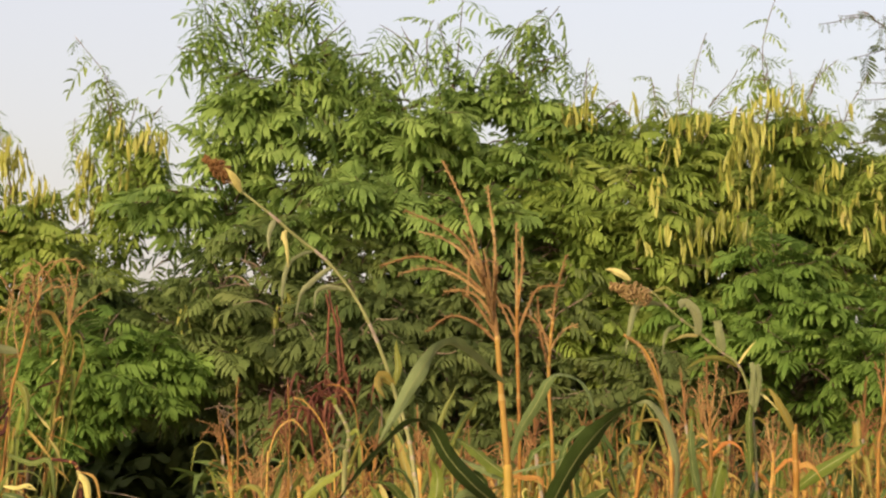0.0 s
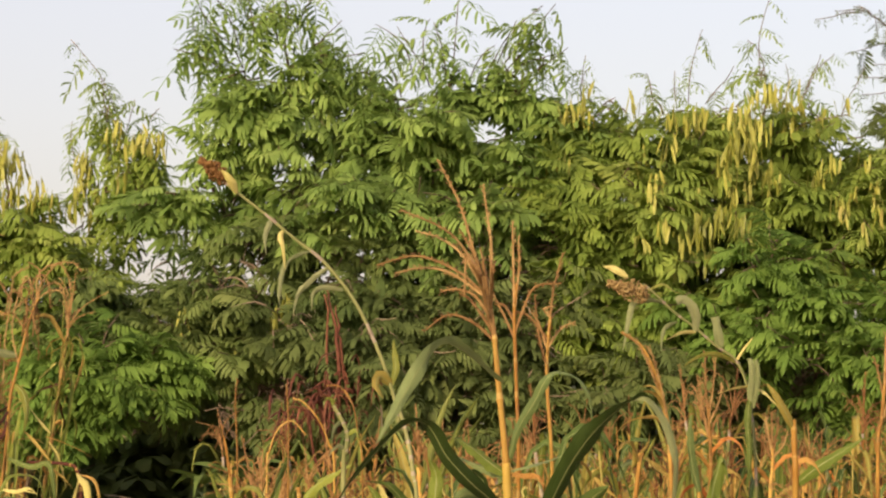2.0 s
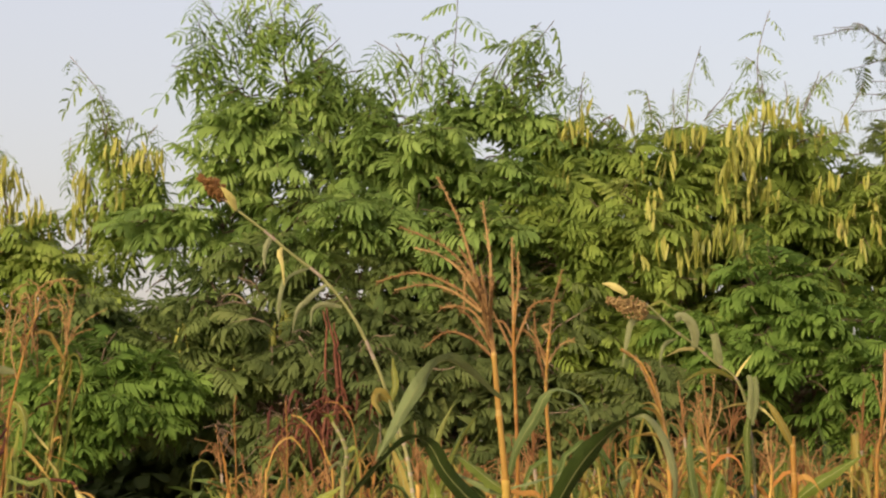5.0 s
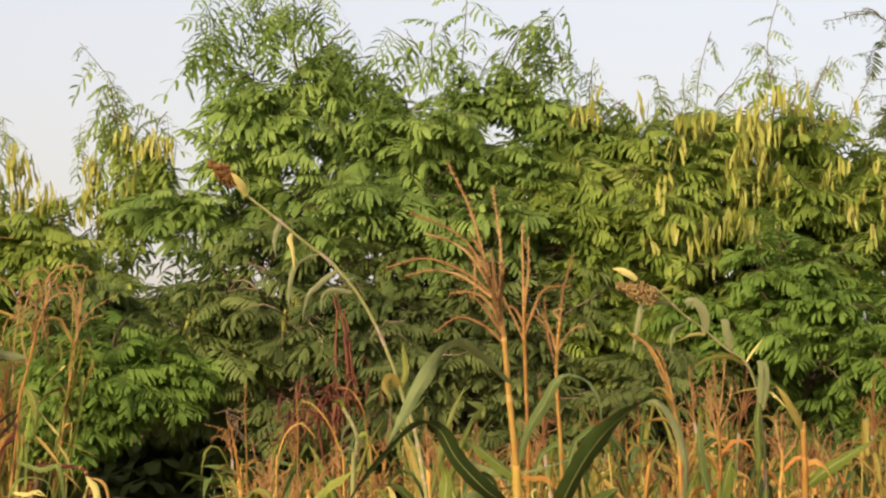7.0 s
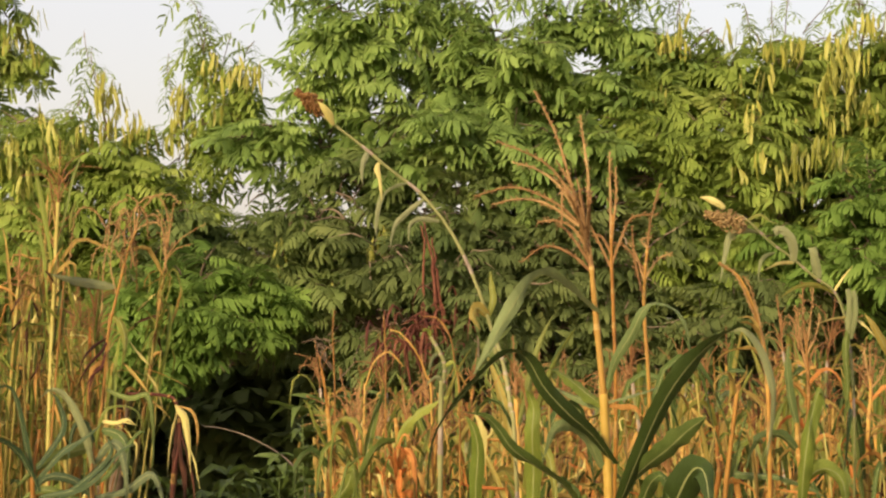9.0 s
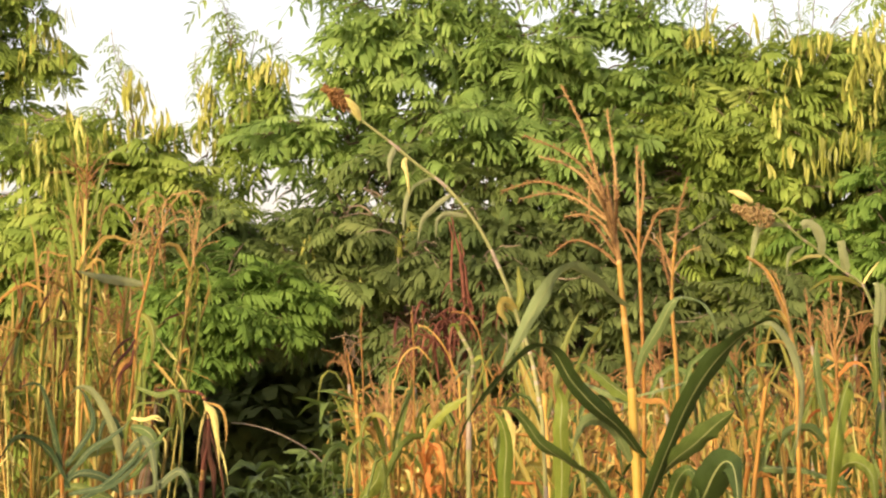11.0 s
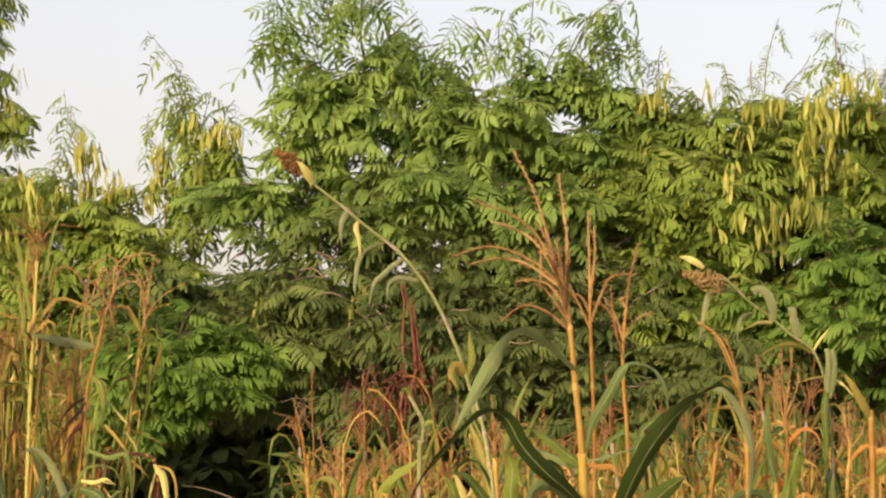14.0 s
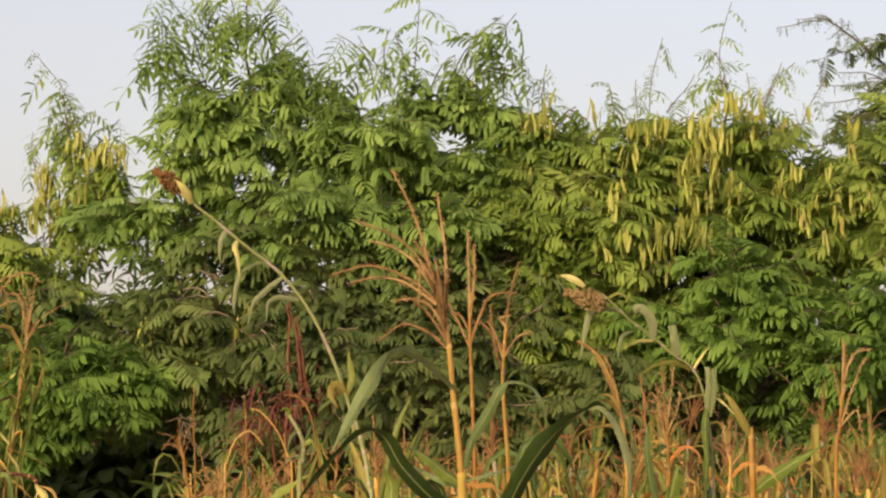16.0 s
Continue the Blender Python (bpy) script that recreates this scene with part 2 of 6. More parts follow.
def tube(geo, pts, radii, sides=7, mat=0):
    pts = np.asarray(pts, float)
    radii = np.broadcast_to(np.asarray(radii, float), (len(pts),))
    t = tangents(pts)
    ref = np.array((0.31, 0.93, 0.19)) if abs(t[0][1]) < 0.9 else np.array((1.0, 0, 0))
    a = unit(np.cross(t, ref))
    b = np.cross(t, a)
    ang = np.linspace(0, 2 * math.pi, sides, endpoint=False)
    ring = pts[:, None] + radii[:, None, None] * (np.cos(ang)[None, :, None] * a[:, None] + np.sin(ang)[None, :, None] * b[:, None])
    faces = []
    for i in range(len(pts) - 1):
        for j in range(sides):
            k = (j + 1) % sides
            faces.append((i * sides + j, i * sides + k, (i + 1) * sides + k, (i + 1) * sides + j))
    faces.append(tuple(range(sides))[::-1])
    faces.append(tuple((len(pts) - 1) * sides + j for j in range(sides)))
    geo.add(ring.reshape(-1, 3), faces, mat)


def stalk_mesh(name, ctrl, r0, r1, mat, spacing=0.17, sides=8, bow=1.0):
    """Jointed stalk: slight swelling at each node."""
    length = np.sum(np.linalg.norm(np.diff(np.array(ctrl, float), axis=0), axis=1))
    n = max(8, int(length / (0.035 if sides > 6 else 0.055)))
    p = curve(ctrl, n)
    s = np.linspace(0, length, n)
    r = r0 + (r1 - r0) * (s / length) ** bow
    near = np.abs((s + 0.05) % spacing - spacing * 0.5)
    r = r * (1 + 0.28 * np.exp(-(near / 0.018) ** 2))
    g = Geo()
    tube(g, p, r, sides)
    for i in range(n - 1):
        if near[i] < 0.014:
            g.m[i * sides:(i + 1) * sides] = [1] * sides
    return g.mesh(name, [mat, M_TWIG if mat is M_STALK_G else M_NODE])


def blade_geo(geo, ctrl, width, twist=0.0, twist_end=None, fold=0.35, wave=0.15, seed=0, n=18, taper=2.6, view=(0, 1, 0), blunt=False):
    """A long leaf: folded along its midrib, wavy at the edge, tapering to a point."""
    rng = np.random.default_rng(seed)
    p = curve(ctrl, n)
    t = tangents(p)
    s = np.linspace(0, 1, n)
    side = unit(np.cross(t, np.array(view, float)))
    up = np.cross(side, t)
    turns = list(twist) if isinstance(twist, (list, tuple)) else [twist, twist if twist_end is None else twist_end]
    tw = np.radians(np.interp(s, np.linspace(0, 1, len(turns)), turns))[:, None]
    side, up = side * np.cos(tw) + up * np.sin(tw), up * np.cos(tw) - side * np.sin(tw)
    if blunt:
        prof = np.clip(np.minimum(0.55 + s * 2, 1.0), 0, 1) * (1 - 0.25 * s)
    else:
        prof = (0.45 + 0.55 * np.sin(np.minimum(s * 2.6, 1.0) * math.pi / 2)) * (1 - s ** taper) + 0.02
    cols = np.array([-1, -0.62, -0.055, 0.055, 0.62, 1])
    lift = np.array([1, 0.45, 0, 0, 0.45, 1]) * fold
    ph = rng.uniform(0, 6, 6)
    pinch = 1 + 0.10 * np.sin(s * 23 + ph[4]) * np.sin(s * 9 + ph[5]) + rng.normal(0, 0.03, n)
    prof = prof * pinch
    verts, uvs = [], []
    for i in range(n):
        for c, h in zip(cols, lift):
            k = 0 if c < 0 else 1
            ripple = wave * abs(c) ** 2 * (math.sin(s[i] * 17 + ph[k]) + 0.7 * math.sin(s[i] * 37 + ph[k + 2])) * (0.35 + s[i])
            verts.append(p[i] + side[i] * c * width * 0.5 * prof[i] + up[i] * (h + ripple) * width * 0.5 * prof[i])
            uvs.append((c * 0.5 + 0.5, s[i] * 3 + seed * 0.37))
    faces, mats = [], []
    for i in range(n - 1):
        for j in range(5):
            faces.append((i * 6 + j, i * 6 + j + 1, (i + 1) * 6 + j + 1, (i + 1) * 6 + j))
            mats.append(1 if j == 2 else 0)
    geo.add(np.array(verts), faces, mats, uvs)


def spike_geo(geo, ctrl, r, dens=70, seed=0, n=14, fat=1.0):
    """A tassel branch: thin axis set with small pointed spikelets."""
    rng = np.random.default_rng(seed)
    p = curve(ctrl, n)
    tube(geo, p, np.linspace(r, r * 0.45, n), 5)
    length = np.sum(np.linalg.norm(np.diff(p, axis=0), axis=1))
    count = int(length * dens)
    t = tangents(p)
    for k in range(count):
        s = (k + rng.uniform(0, 0.6)) / max(count, 1)
        if s < 0.12 or s > 0.99:
            continue
        i = min(int(s * (n - 1)), n - 2)
        q = p[i] + (p[i + 1] - p[i]) * (s * (n - 1) - i)
        out = unit(np.cross(t[i], rng.normal(size=3)))
        d = unit(t[i] * 0.9 + out * 0.55)
        ln = rng.uniform(0.008, 0.013) * fat
        w = 0.0028 * fat
        e = unit(np.cross(d, out))
        b = q + out * r * 0.6
        v = [b, b + d * ln * 0.45 + e * w, b + d * ln * 0.45 - e * w, b + d * ln * 0.45 + out * w * 1.3, b + d * ln]
        geo.add(v, [(0, 1, 3), (0, 3, 2), (0, 2, 1), (4, 3, 1), (4, 2, 3), (4, 1, 2)])


def part(name, me, parent, label=""):
    ob = new(name, me)
    ob.parent = parent
    return tagged(ob, label)


def thing(name, label, category, group="", at=(0, 0, 0), kind=""):
    ob = new(name)
    ob.empty_display_size = 0.2
    ob.location = at
    return tagged(ob, label, category, group, kind)


def local(pts, at):
    return [tuple(np.array(q, float) - np.array(at, float)) for q in pts]


# ---- ground: one sheet to the horizon ----
g = Geo()
ring = [0.0] + [1.5 * 1.22 ** k for k in range(40)]
gv, gf = [(0, 14, 0)], []
SEG = 48
for i, r in enumerate(ring[1:]):
    for j in range(SEG):
        a = 2 * math.pi * j / SEG
        x, y = r * math.cos(a), 14 + r * math.sin(a)
        near = 1.0 if r < 40 else 0.0
        gv.append((x, y, near * 0.05 * noise.noise(Vector((x * 0.8, y * 0.8, 0)))))
for j in range(SEG):
    gf.append((0, 1 + j, 1 + (j + 1) % SEG))
for i in range(len(ring) - 2):
    for j in range(SEG):
        k = (j + 1) % SEG
        gf.append((1 + i * SEG + j, 1 + (i + 1) * SEG + j, 1 + (i + 1) * SEG + k, 1 + i * SEG + k))
g.add(gv, gf)
ground = tagged(new("ground", g.mesh("ground", [M_SOIL])), "brown tilled field soil with weeds", "ground", kind="structure")


# ---- trees with feathery twice-divided leaves ----
def feather_leaf(rng, length=0.14, pairs=5, pinna=0.10, wide=0.027, hang=70, arch=(0.15, 0.5)):
    """One compound leaf: arched axis along x, a roof of strips on both sides that bend over and hang, in one piece."""
    v, f = [], []
    sag, sway = rng.uniform(*arch), rng.normal(0, 0.12)
    ax = []
    for i in range(pairs + 1):
        s = i / pairs
        q = np.array((length * s, sway * length * s * s, -sag * length * s * s))
        ax.append(len(v))
        v += [q + (0, -0.002, 0), q + (0, 0.002, 0)]
    for i in range(pairs):
        f.append((ax[i], ax[i] + 1, ax[i + 1] + 1, ax[i + 1]))
    for i in range(1, pairs + 1):
        s = i / pairs
        for sg in (-1, 1):
            if rng.random() < 0.05:
                continue
            ln = pinna * (1.1 - 0.7 * abs(s - 0.55)) * rng.uniform(0.8, 1.2)
            fw = math.radians(2 + 58 * s ** 1.5 + rng.normal(0, 4))
            d = np.array((math.sin(fw), sg * math.cos(fw), 0))
            w = np.array((math.cos(fw), -sg * math.sin(fw), rng.normal(0, 0.06))) * wide * 0.5 * rng.uniform(0.85, 1.15)
            a0, a1 = math.radians(rng.uniform(4, 18)), math.radians(-hang + rng.normal(0, 7))
            base = ax[i] + (1 if sg > 0 else 0)
            k, last, c = len(v), 0.0, v[base]
            for u, ww in ((0.16, 0.9), (0.60, 1.0), (0.98, 0.5)):
                a = a0 + (a1 - a0) * ((u + last) * 0.5) ** 0.8
                c = c + (d * math.cos(a) + np.array((0, 0, math.sin(a)))) * ln * (u - last)
                v += [c - w * ww, c + w * ww]
                last = u
            f += [(base, k, k + 1)] + [(k + m, k + m + 2, k + m + 3, k + m + 1) for m in (0, 2)]
    return np.array(v), f


leaf_rng = np.random.default_rng(11)
LEAVES = [feather_leaf(leaf_rng, leaf_rng.uniform(0.115, 0.175), int(leaf_rng.integers(7, 10)), 0.096, 0.0180, 68) for _ in range(20)]
FINE = [feather_leaf(leaf_rng, leaf_rng.uniform(0.14, 0.20), int(leaf_rng.integers(5, 8)), 0.090, 0.016, 66, (0.5, 1.2)) for _ in range(14)]
COARSE = [feather_leaf(leaf_rng, leaf_rng.uniform(0.12, 0.16), 3, 0.12, 0.050, 70) for _ in range(8)]


# shaded pockets between the boughs: x, z, half width, half height
prng = np.random.default_rng(404)
POCKETS = np.column_stack([prng.uniform(-0.75, 3.2, 58), prng.uniform(1.95, 3.30, 58), prng.uniform(0.06, 0.13, 58), prng.uniform(0.045, 0.10, 58)])


class Crown:
    """Leafy twigs gathered into one crown mesh and one twig mesh."""

    def __init__(self, seed, gaps=()):
        """gaps: (x, z, half width, half height, share left bare) where the crown is open."""
        self.gaps = gaps
        self.rng = np.random.default_rng(seed)
        self.leaf, self.twig, self.tips = Geo(), Geo(), []

    def put_leaf(self, at, d, size=1.0, kinds=LEAVES):
        rng = self.rng
        if any(((at[0] - c[0]) / c[2]) ** 2 + ((at[2] - c[1]) / c[3]) ** 2 < 1 and rng.random() < c[4] for c in self.gaps):
            return
        x = unit(np.asarray(d, float))
        z = np.array((0, -0.25, 1.0)) + rng.normal(0, 0.3, 3)
        y = unit(np.cross(z, x))
        z = np.cross(x, y)
        v, f = kinds[rng.integers(len(kinds))]
        v = v * size * rng.uniform(0.8, 1.2)
        if at[1] < 17.05 and np.any(((at[0] - POCKETS[:, 0]) / POCKETS[:, 2]) ** 2 + ((at[2] - POCKETS[:, 1]) / POCKETS[:, 3]) ** 2 < 1):
            return
        self.leaf.add(np.asarray(at) + v[:, :1] * x + v[:, 1:2] * y + v[:, 2:] * z, f)

    def sprig(self, start, d, length, step=0.059, size=1.0, bare=0.15, thick=0.006, kinds=LEAVES, wild=0.22):
        rng = self.rng
        d = unit(np.asarray(d, float))
        p0 = np.asarray(start, float)
        bend = rng.normal(0, wild, 3) + (0, 0, -0.7 * wild)
        p = [p0, p0 + d * length * 0.35 + (0, 0, 0.06 * length), p0 + d * length * 0.7 + bend * length * 0.35, p0 + d * length * 0.95 + bend * length * 0.9]
        pts = curve(p, 6)
        tube(self.twig, pts, np.linspace(thick, 0.002, 6), 4)
        t = tangents(pts)
        n = max(3, int(length / step))
        phi = rng.uniform(0, 6.28)
        for k in range(n):
            s = bare + (1 - bare) * (k + 0.5) / n
            i = min(int(s * 5), 4)
            q = pts[i] + (pts[i + 1] - pts[i]) * (s * 5 - i)
            a = unit(np.cross(t[i], (0.3, 0.2, 1.0)))
            b = np.cross(t[i], a)
            phi += 2.4
            out = a * (1 if k % 2 else -1) * rng.uniform(0.7, 1.0) + b * math.sin(phi) * 0.45
            self.put_leaf(q, out * 0.8 + t[i] * 0.4 + np.array((0, -0.25, -0.45 if kinds is FINE else -0.08)), size * (1.18 - 0.3 * s * s), kinds)

    def clump(self, c, r, count, flat=0.85, size=1.0, fill=1.0, reach=1.0, kinds=LEAVES):
        """Several flat leafy boughs layered inside a ball of radius r."""
        rng = self.rng
        count = max(3, int(count * fill))
        c = np.asarray(c, float)
        hubs = []
        for _ in range(max(2, count // 5)):
            o = unit(rng.normal(size=3)) * (1, 1, flat) * r * rng.uniform(0.2, 0.8) * reach
            if rng.random() < 0.6:
                o[1] = -abs(o[1])
            hubs.append(c + o)
        for k in range(count):
            h = hubs[k % len(hubs)]
            a = rng.uniform(0, 6.28)
            away = unit(h - c)
            d = np.array((math.cos(a), math.sin(a) - 0.3, rng.uniform(-0.45, 0.75))) * 0.8 + away * 0.6
            self.sprig(h + rng.normal(0, 0.03, 3), d, r * rng.uniform(0.5, 0.95) * reach, size=size, kinds=kinds)

    def finish(self, tree, mat, crown_label):
        part("crown", self.leaf.mesh("crown", [mat], True), tree, crown_label)
        tagged(part("twig", self.twig.mesh("twig", [M_BARK]), tree, "thin brown twigs"), kind="stuff")


def limb(tree, name, ctrl, r0, r1, mat=None, seed=0):
    n = 5 * len(ctrl)
    p = curve(ctrl, n)
    rng = np.random.default_rng(seed)
    p[1:-1] += rng.normal(0, min(0.012, r0 * 0.25), (n - 2, 3))
    g = Geo()
    tube(g, p, np.linspace(r0, r1, n), 8)
    part(name, g.mesh(name, [mat or M_BARK]), tree)


def pod_geo(g, rng, m=None):
    """One flat ripe pod hanging from its stem end."""
    ln = rng.uniform(0.13, 0.20)
    bow = rng.uniform(-0.02, 0.02)
    p = curve([(0, 0, 0), (bow * 0.5, 0, -ln * 0.3), (bow, 0, -ln * 0.65), (bow * 0.4, 0, -ln)], 7)
    w = np.array([0.15, 0.7, 1, 1, 1, 0.8, 0.1]) * rng.uniform(0.010, 0.014)
    vs = []
    for i in range(7):
        vs += [p[i] - (w[i], 0, 0), p[i] + (0, 0.0024, 0), p[i] + (w[i], 0, 0), p[i] - (0, 0.0024, 0)]
    fs = [(i * 4 + j, i * 4 + (j + 1) % 4, i * 4 + 4 + (j + 1) % 4, i * 4 + 4 + j) for i in range(6) for j in range(4)]
    if m is not None:
        vs = [tuple(m @ Vector(q)) for q in vs]
    g.add(vs, fs)


PODS = []
for k in range(6):
    g = Geo()
    pod_geo(g, np.random.default_rng(40 + k))
    PODS.append(g.mesh("pod", [M_POD], False))


def hang_pods(tree, spots, seed, fore=0.16, share=0.9):
    """Bunches of pods round each (place, spread, count); past 290 pods the rest is one part."""
    rng = np.random.default_rng(seed)
    rest, made = Geo(), 0
    for c, spread, count in spots:
        for _ in range(round(count * share)):
            q = np.asarray(c, float) + rng.normal(0, 1, 3) * np.array((spread, 0.08, spread * 0.75)) - (0, fore, 0)
            for _ in range(int(rng.integers(4, 8))):
                k = rng.uniform(0.48, 0.80)
                lean = rng.normal(0, 9, 2)
                o = rng.normal(0, 0.022, 3)
                m = Matrix.Translation(q + o) @ pose(0, 0, 0, lean[0], lean[1], rng.uniform(0, 360)) @ Matrix.Diagonal((k, k, k, 1))
                if made < 290:
                    ob = part("pod", PODS[rng.integers(len(PODS))], tree)
                    ob.matrix_basis = m
                    made += 1
                else:
                    pod_geo(rest, rng, m)
    if rest.n:
        tagged(part("pod_mass", rest.mesh("pod_mass", [M_POD], False), tree, "more hanging yellow pods"), kind="stuff")


# tall green tree in the middle
tree = thing("tree", "tall green feathery-leaved tree with airy upright shoots", "tree")
crown = Crown(1, [(-1.05, 2.82, 0.26, 0.15, 0.88), (-0.27, 3.34, 0.15, 0.32, 0.55), (-0.45, 2.90, 0.12, 0.12, 0.6), (0.30, 3.72, 0.12, 0.12, 0.8)])
for c, r, n in [
    ((-0.564, 17.00, 3.532), .30, 22), ((-0.257, 17.00, 3.686), .32, 24), ((-0.135, 17.00, 3.439), .36, 28), ((0.262, 16.90, 3.428), .36, 28), ((0.600, 17.00, 3.532), .34, 26), ((0.881, 17.10, 3.513), .28, 22), ((1.02, 17.10, 3.56), .24, 22), ((1.15, 17.10, 3.44), .22, 18),
    ((-0.410, 17.00, 3.193), .34, 24), ((-0.042, 16.80, 3.082), .38, 30), ((0.290, 16.80, 2.961), .40, 32), ((0.653, 16.80, 3.113), .40, 32), ((0.931, 16.90, 3.214), .34, 24), ((-0.655, 17.00, 3.286), .22, 12), ((-0.985, 16.90, 3.138), .20, 9),
    ((-0.818, 16.90, 3.031), .16, 5), ((-0.685, 17.00, 3.163), .22, 8), ((-0.505, 17.10, 3.389), .30, 18), ((0.049, 17.10, 3.637), .30, 18), ((0.450, 17.10, 3.296), .34, 20), ((0.849, 17.10, 3.080), .34, 18),
]:
    crown.clump(c, r, n, size=1.05, reach=0.88, fill=1.15 if c[2] < 3.35 else 0.75)
for c, r, n in [((-0.442, 17.00, 3.871), .26, 16), ((-0.289, 17.00, 4.087), .18, 10), ((-0.687, 17.00, 3.717), .20, 10), ((-0.104, 17.00, 3.840), .20, 10), ((0.540, 17.00, 3.778), .20, 10), ((0.816, 17.00, 3.778), .18, 8), ((0.233, 17.00, 3.740), .18, 12), ((-0.293, 17.00, 3.940), .16, 12), ((0.05, 17.00, 3.66), .20, 14), ((-0.072, 17.00, 3.80), .14, 8)]:
    crown.clump(c, r, n, size=1.0, reach=0.85, fill=0.6, kinds=FINE)
for a, b in [
    ((-0.381, 17.00, 4.026), (-0.430, 17.00, 4.440)), ((-0.335, 17.00, 4.056), (-0.330, 17.00, 4.560)), ((-0.289, 17.00, 4.056), (-0.151, 17.00, 4.335)), ((-0.442, 17.00, 3.964), (-0.596, 17.00, 4.242)), ((-0.564, 17.00, 3.871), (-0.718, 17.00, 4.118)), ((-0.656, 17.00, 3.809), (-0.841, 17.00, 3.995)),
    ((-0.196, 17.00, 3.933), (-0.028, 17.00, 4.165)), ((-0.104, 17.00, 3.871), (0.080, 17.00, 3.995)),
    ((-0.641, 17.00, 3.902), (-0.835, 17.00, 4.258)), ((-0.672, 17.00, 3.840), (-0.872, 17.00, 4.103)), ((-0.580, 17.00, 3.964), (-0.734, 17.00, 4.350)), ((-0.503, 17.00, 4.056), (-0.565, 17.00, 4.366)), ((0.847, 17.00, 3.840), (1.179, 17.00, 4.149)), ((0.816, 17.00, 3.902), (1.032, 17.00, 4.288)), ((0.892, 17.00, 3.717), (1.169, 17.00, 3.995)), ((0.356, 17.00, 3.840), (0.252, 17.00, 4.180)), ((0.417, 17.00, 3.871), (0.402, 17.00, 4.211)),
    ((0.448, 17.00, 3.778), (0.295, 17.00, 4.087)), ((0.570, 17.00, 3.809), (0.618, 17.00, 4.335)), ((0.540, 17.00, 3.809), (0.494, 17.00, 4.149)), ((0.662, 17.00, 3.809), (0.817, 17.00, 4.087)), ((0.785, 17.00, 3.778), (1.140, 17.00, 4.258)), ((0.846, 17.00, 3.778), (1.093, 17.00, 4.026)), ((0.877, 17.00, 3.686), (1.107, 17.00, 3.871)), ((0.754, 17.00, 3.809), (0.940, 17.00, 4.180)), ((0.294, 17.00, 3.717), (0.203, 17.00, 3.964)),
]:
    a, b = np.array(a), np.array(b)
    crown.sprig(a, b - a, (1.2 if a[0] < -0.25 else 1.04) * float(np.linalg.norm(b - a)), 0.066 if a[0] < -0.25 else 0.080, 1.05, 0.1, 0.004, FINE, 0.12)
crown.clump((0.76, 17.15, 3.70), 0.16, 10, size=1.0)
crown.finish(tree, M_TREE, "light green feathery foliage")
limb(tree, "trunk", [(0.05, 17.6, 0), (0.02, 17.6, 0.9), (-0.05, 17.4, 1.7)], 0.075, 0.05)
limb(tree, "limb", [(-0.05, 17.4, 1.7), (-0.18, 17.3, 2.5), (-0.290, 17.10, 3.513), (-0.335, 17.00, 4.056)], 0.045, 0.005, seed=3)
limb(tree, "limb", [(-0.05, 17.4, 1.7), (0.2, 17.3, 2.4), (0.417, 17.00, 3.501), (0.586, 17.00, 3.871)], 0.045, 0.005, seed=4)
limb(tree, "limb", [(-0.05, 17.4, 1.7), (-0.5, 17.3, 2.4), (-0.689, 17.10, 3.172), (-0.843, 17.10, 3.234)], 0.035, 0.008, seed=5)
limb(tree, "limb", [(0.02, 17.5, 1.3), (0.4, 17.2, 2.1), (0.691, 17.00, 3.101), (0.943, 17.10, 3.606)], 0.035, 0.008, seed=6)

# pod-laden tree beside it
tree = thing("tree", "slender tree hung with ripe yellow-brown seed pods", "tree")
crown = Crown(2, [(-1.06, 2.82, 0.26, 0.16, 0.90), (-1.62, 3.35, 0.10, 0.3, 0.8)])
for c, r, n in [
    ((-1.259, 17.30, 3.442), .17, 12), ((-1.204, 17.20, 3.167), .22, 18), ((-1.322, 17.30, 3.568), .13, 6), ((-1.196, 17.30, 3.317), .16, 10), ((-1.817, 17.30, 3.005), .26, 14), ((-2.109, 17.40, 3.013), .28, 16), ((-2.345, 17.30, 2.880), .30, 16),
    ((-1.484, 17.40, 3.108), .16, 6), ((-1.682, 17.20, 2.872), .30, 18), ((-2.021, 17.20, 2.717), .32, 18), ((-2.360, 17.20, 2.593), .34, 18), ((-1.548, 17.10, 2.648), .26, 14),
    # clumps left of x = -2.9 are unseen, added to shade the thicket
    ((-1.737, 17.30, 2.568), .24, 14), ((-1.876, 17.30, 2.444), .22, 12), ((-1.602, 17.20, 2.407), .20, 12), ((-2.267, 17.40, 3.202), .14, 7), ((-2.049, 17.40, 3.249), .12, 6), ((-2.455, 17.40, 3.170), .16, 8), ((-2.735, 17.40, 2.982), .34, 18), ((-2.761, 17.20, 2.531), .36, 18), ((-3.063, 17.30, 3.130), .40, 22), ((-3.121, 17.30, 2.662), .42, 22), ((-3.497, 17.30, 2.973), .45, 24), ((-3.491, 17.30, 2.475), .45, 22), ((-2.991, 17.30, 2.164), .40, 18), ((-2.619, 17.30, 2.164), .36, 18), ((-2.260, 17.40, 2.230), .34, 18), ((-1.937, 17.30, 2.288), .30, 16), ((-1.811, 17.30, 1.978), .24, 10), ((-2.195, 17.40, 1.918), .30, 12),
]:
    crown.clump(c, r, n, size=1.0, fill=1.4 if c[2] < 2.9 else 0.85, reach=0.85, kinds=FINE if c[2] > 3.1 else LEAVES)
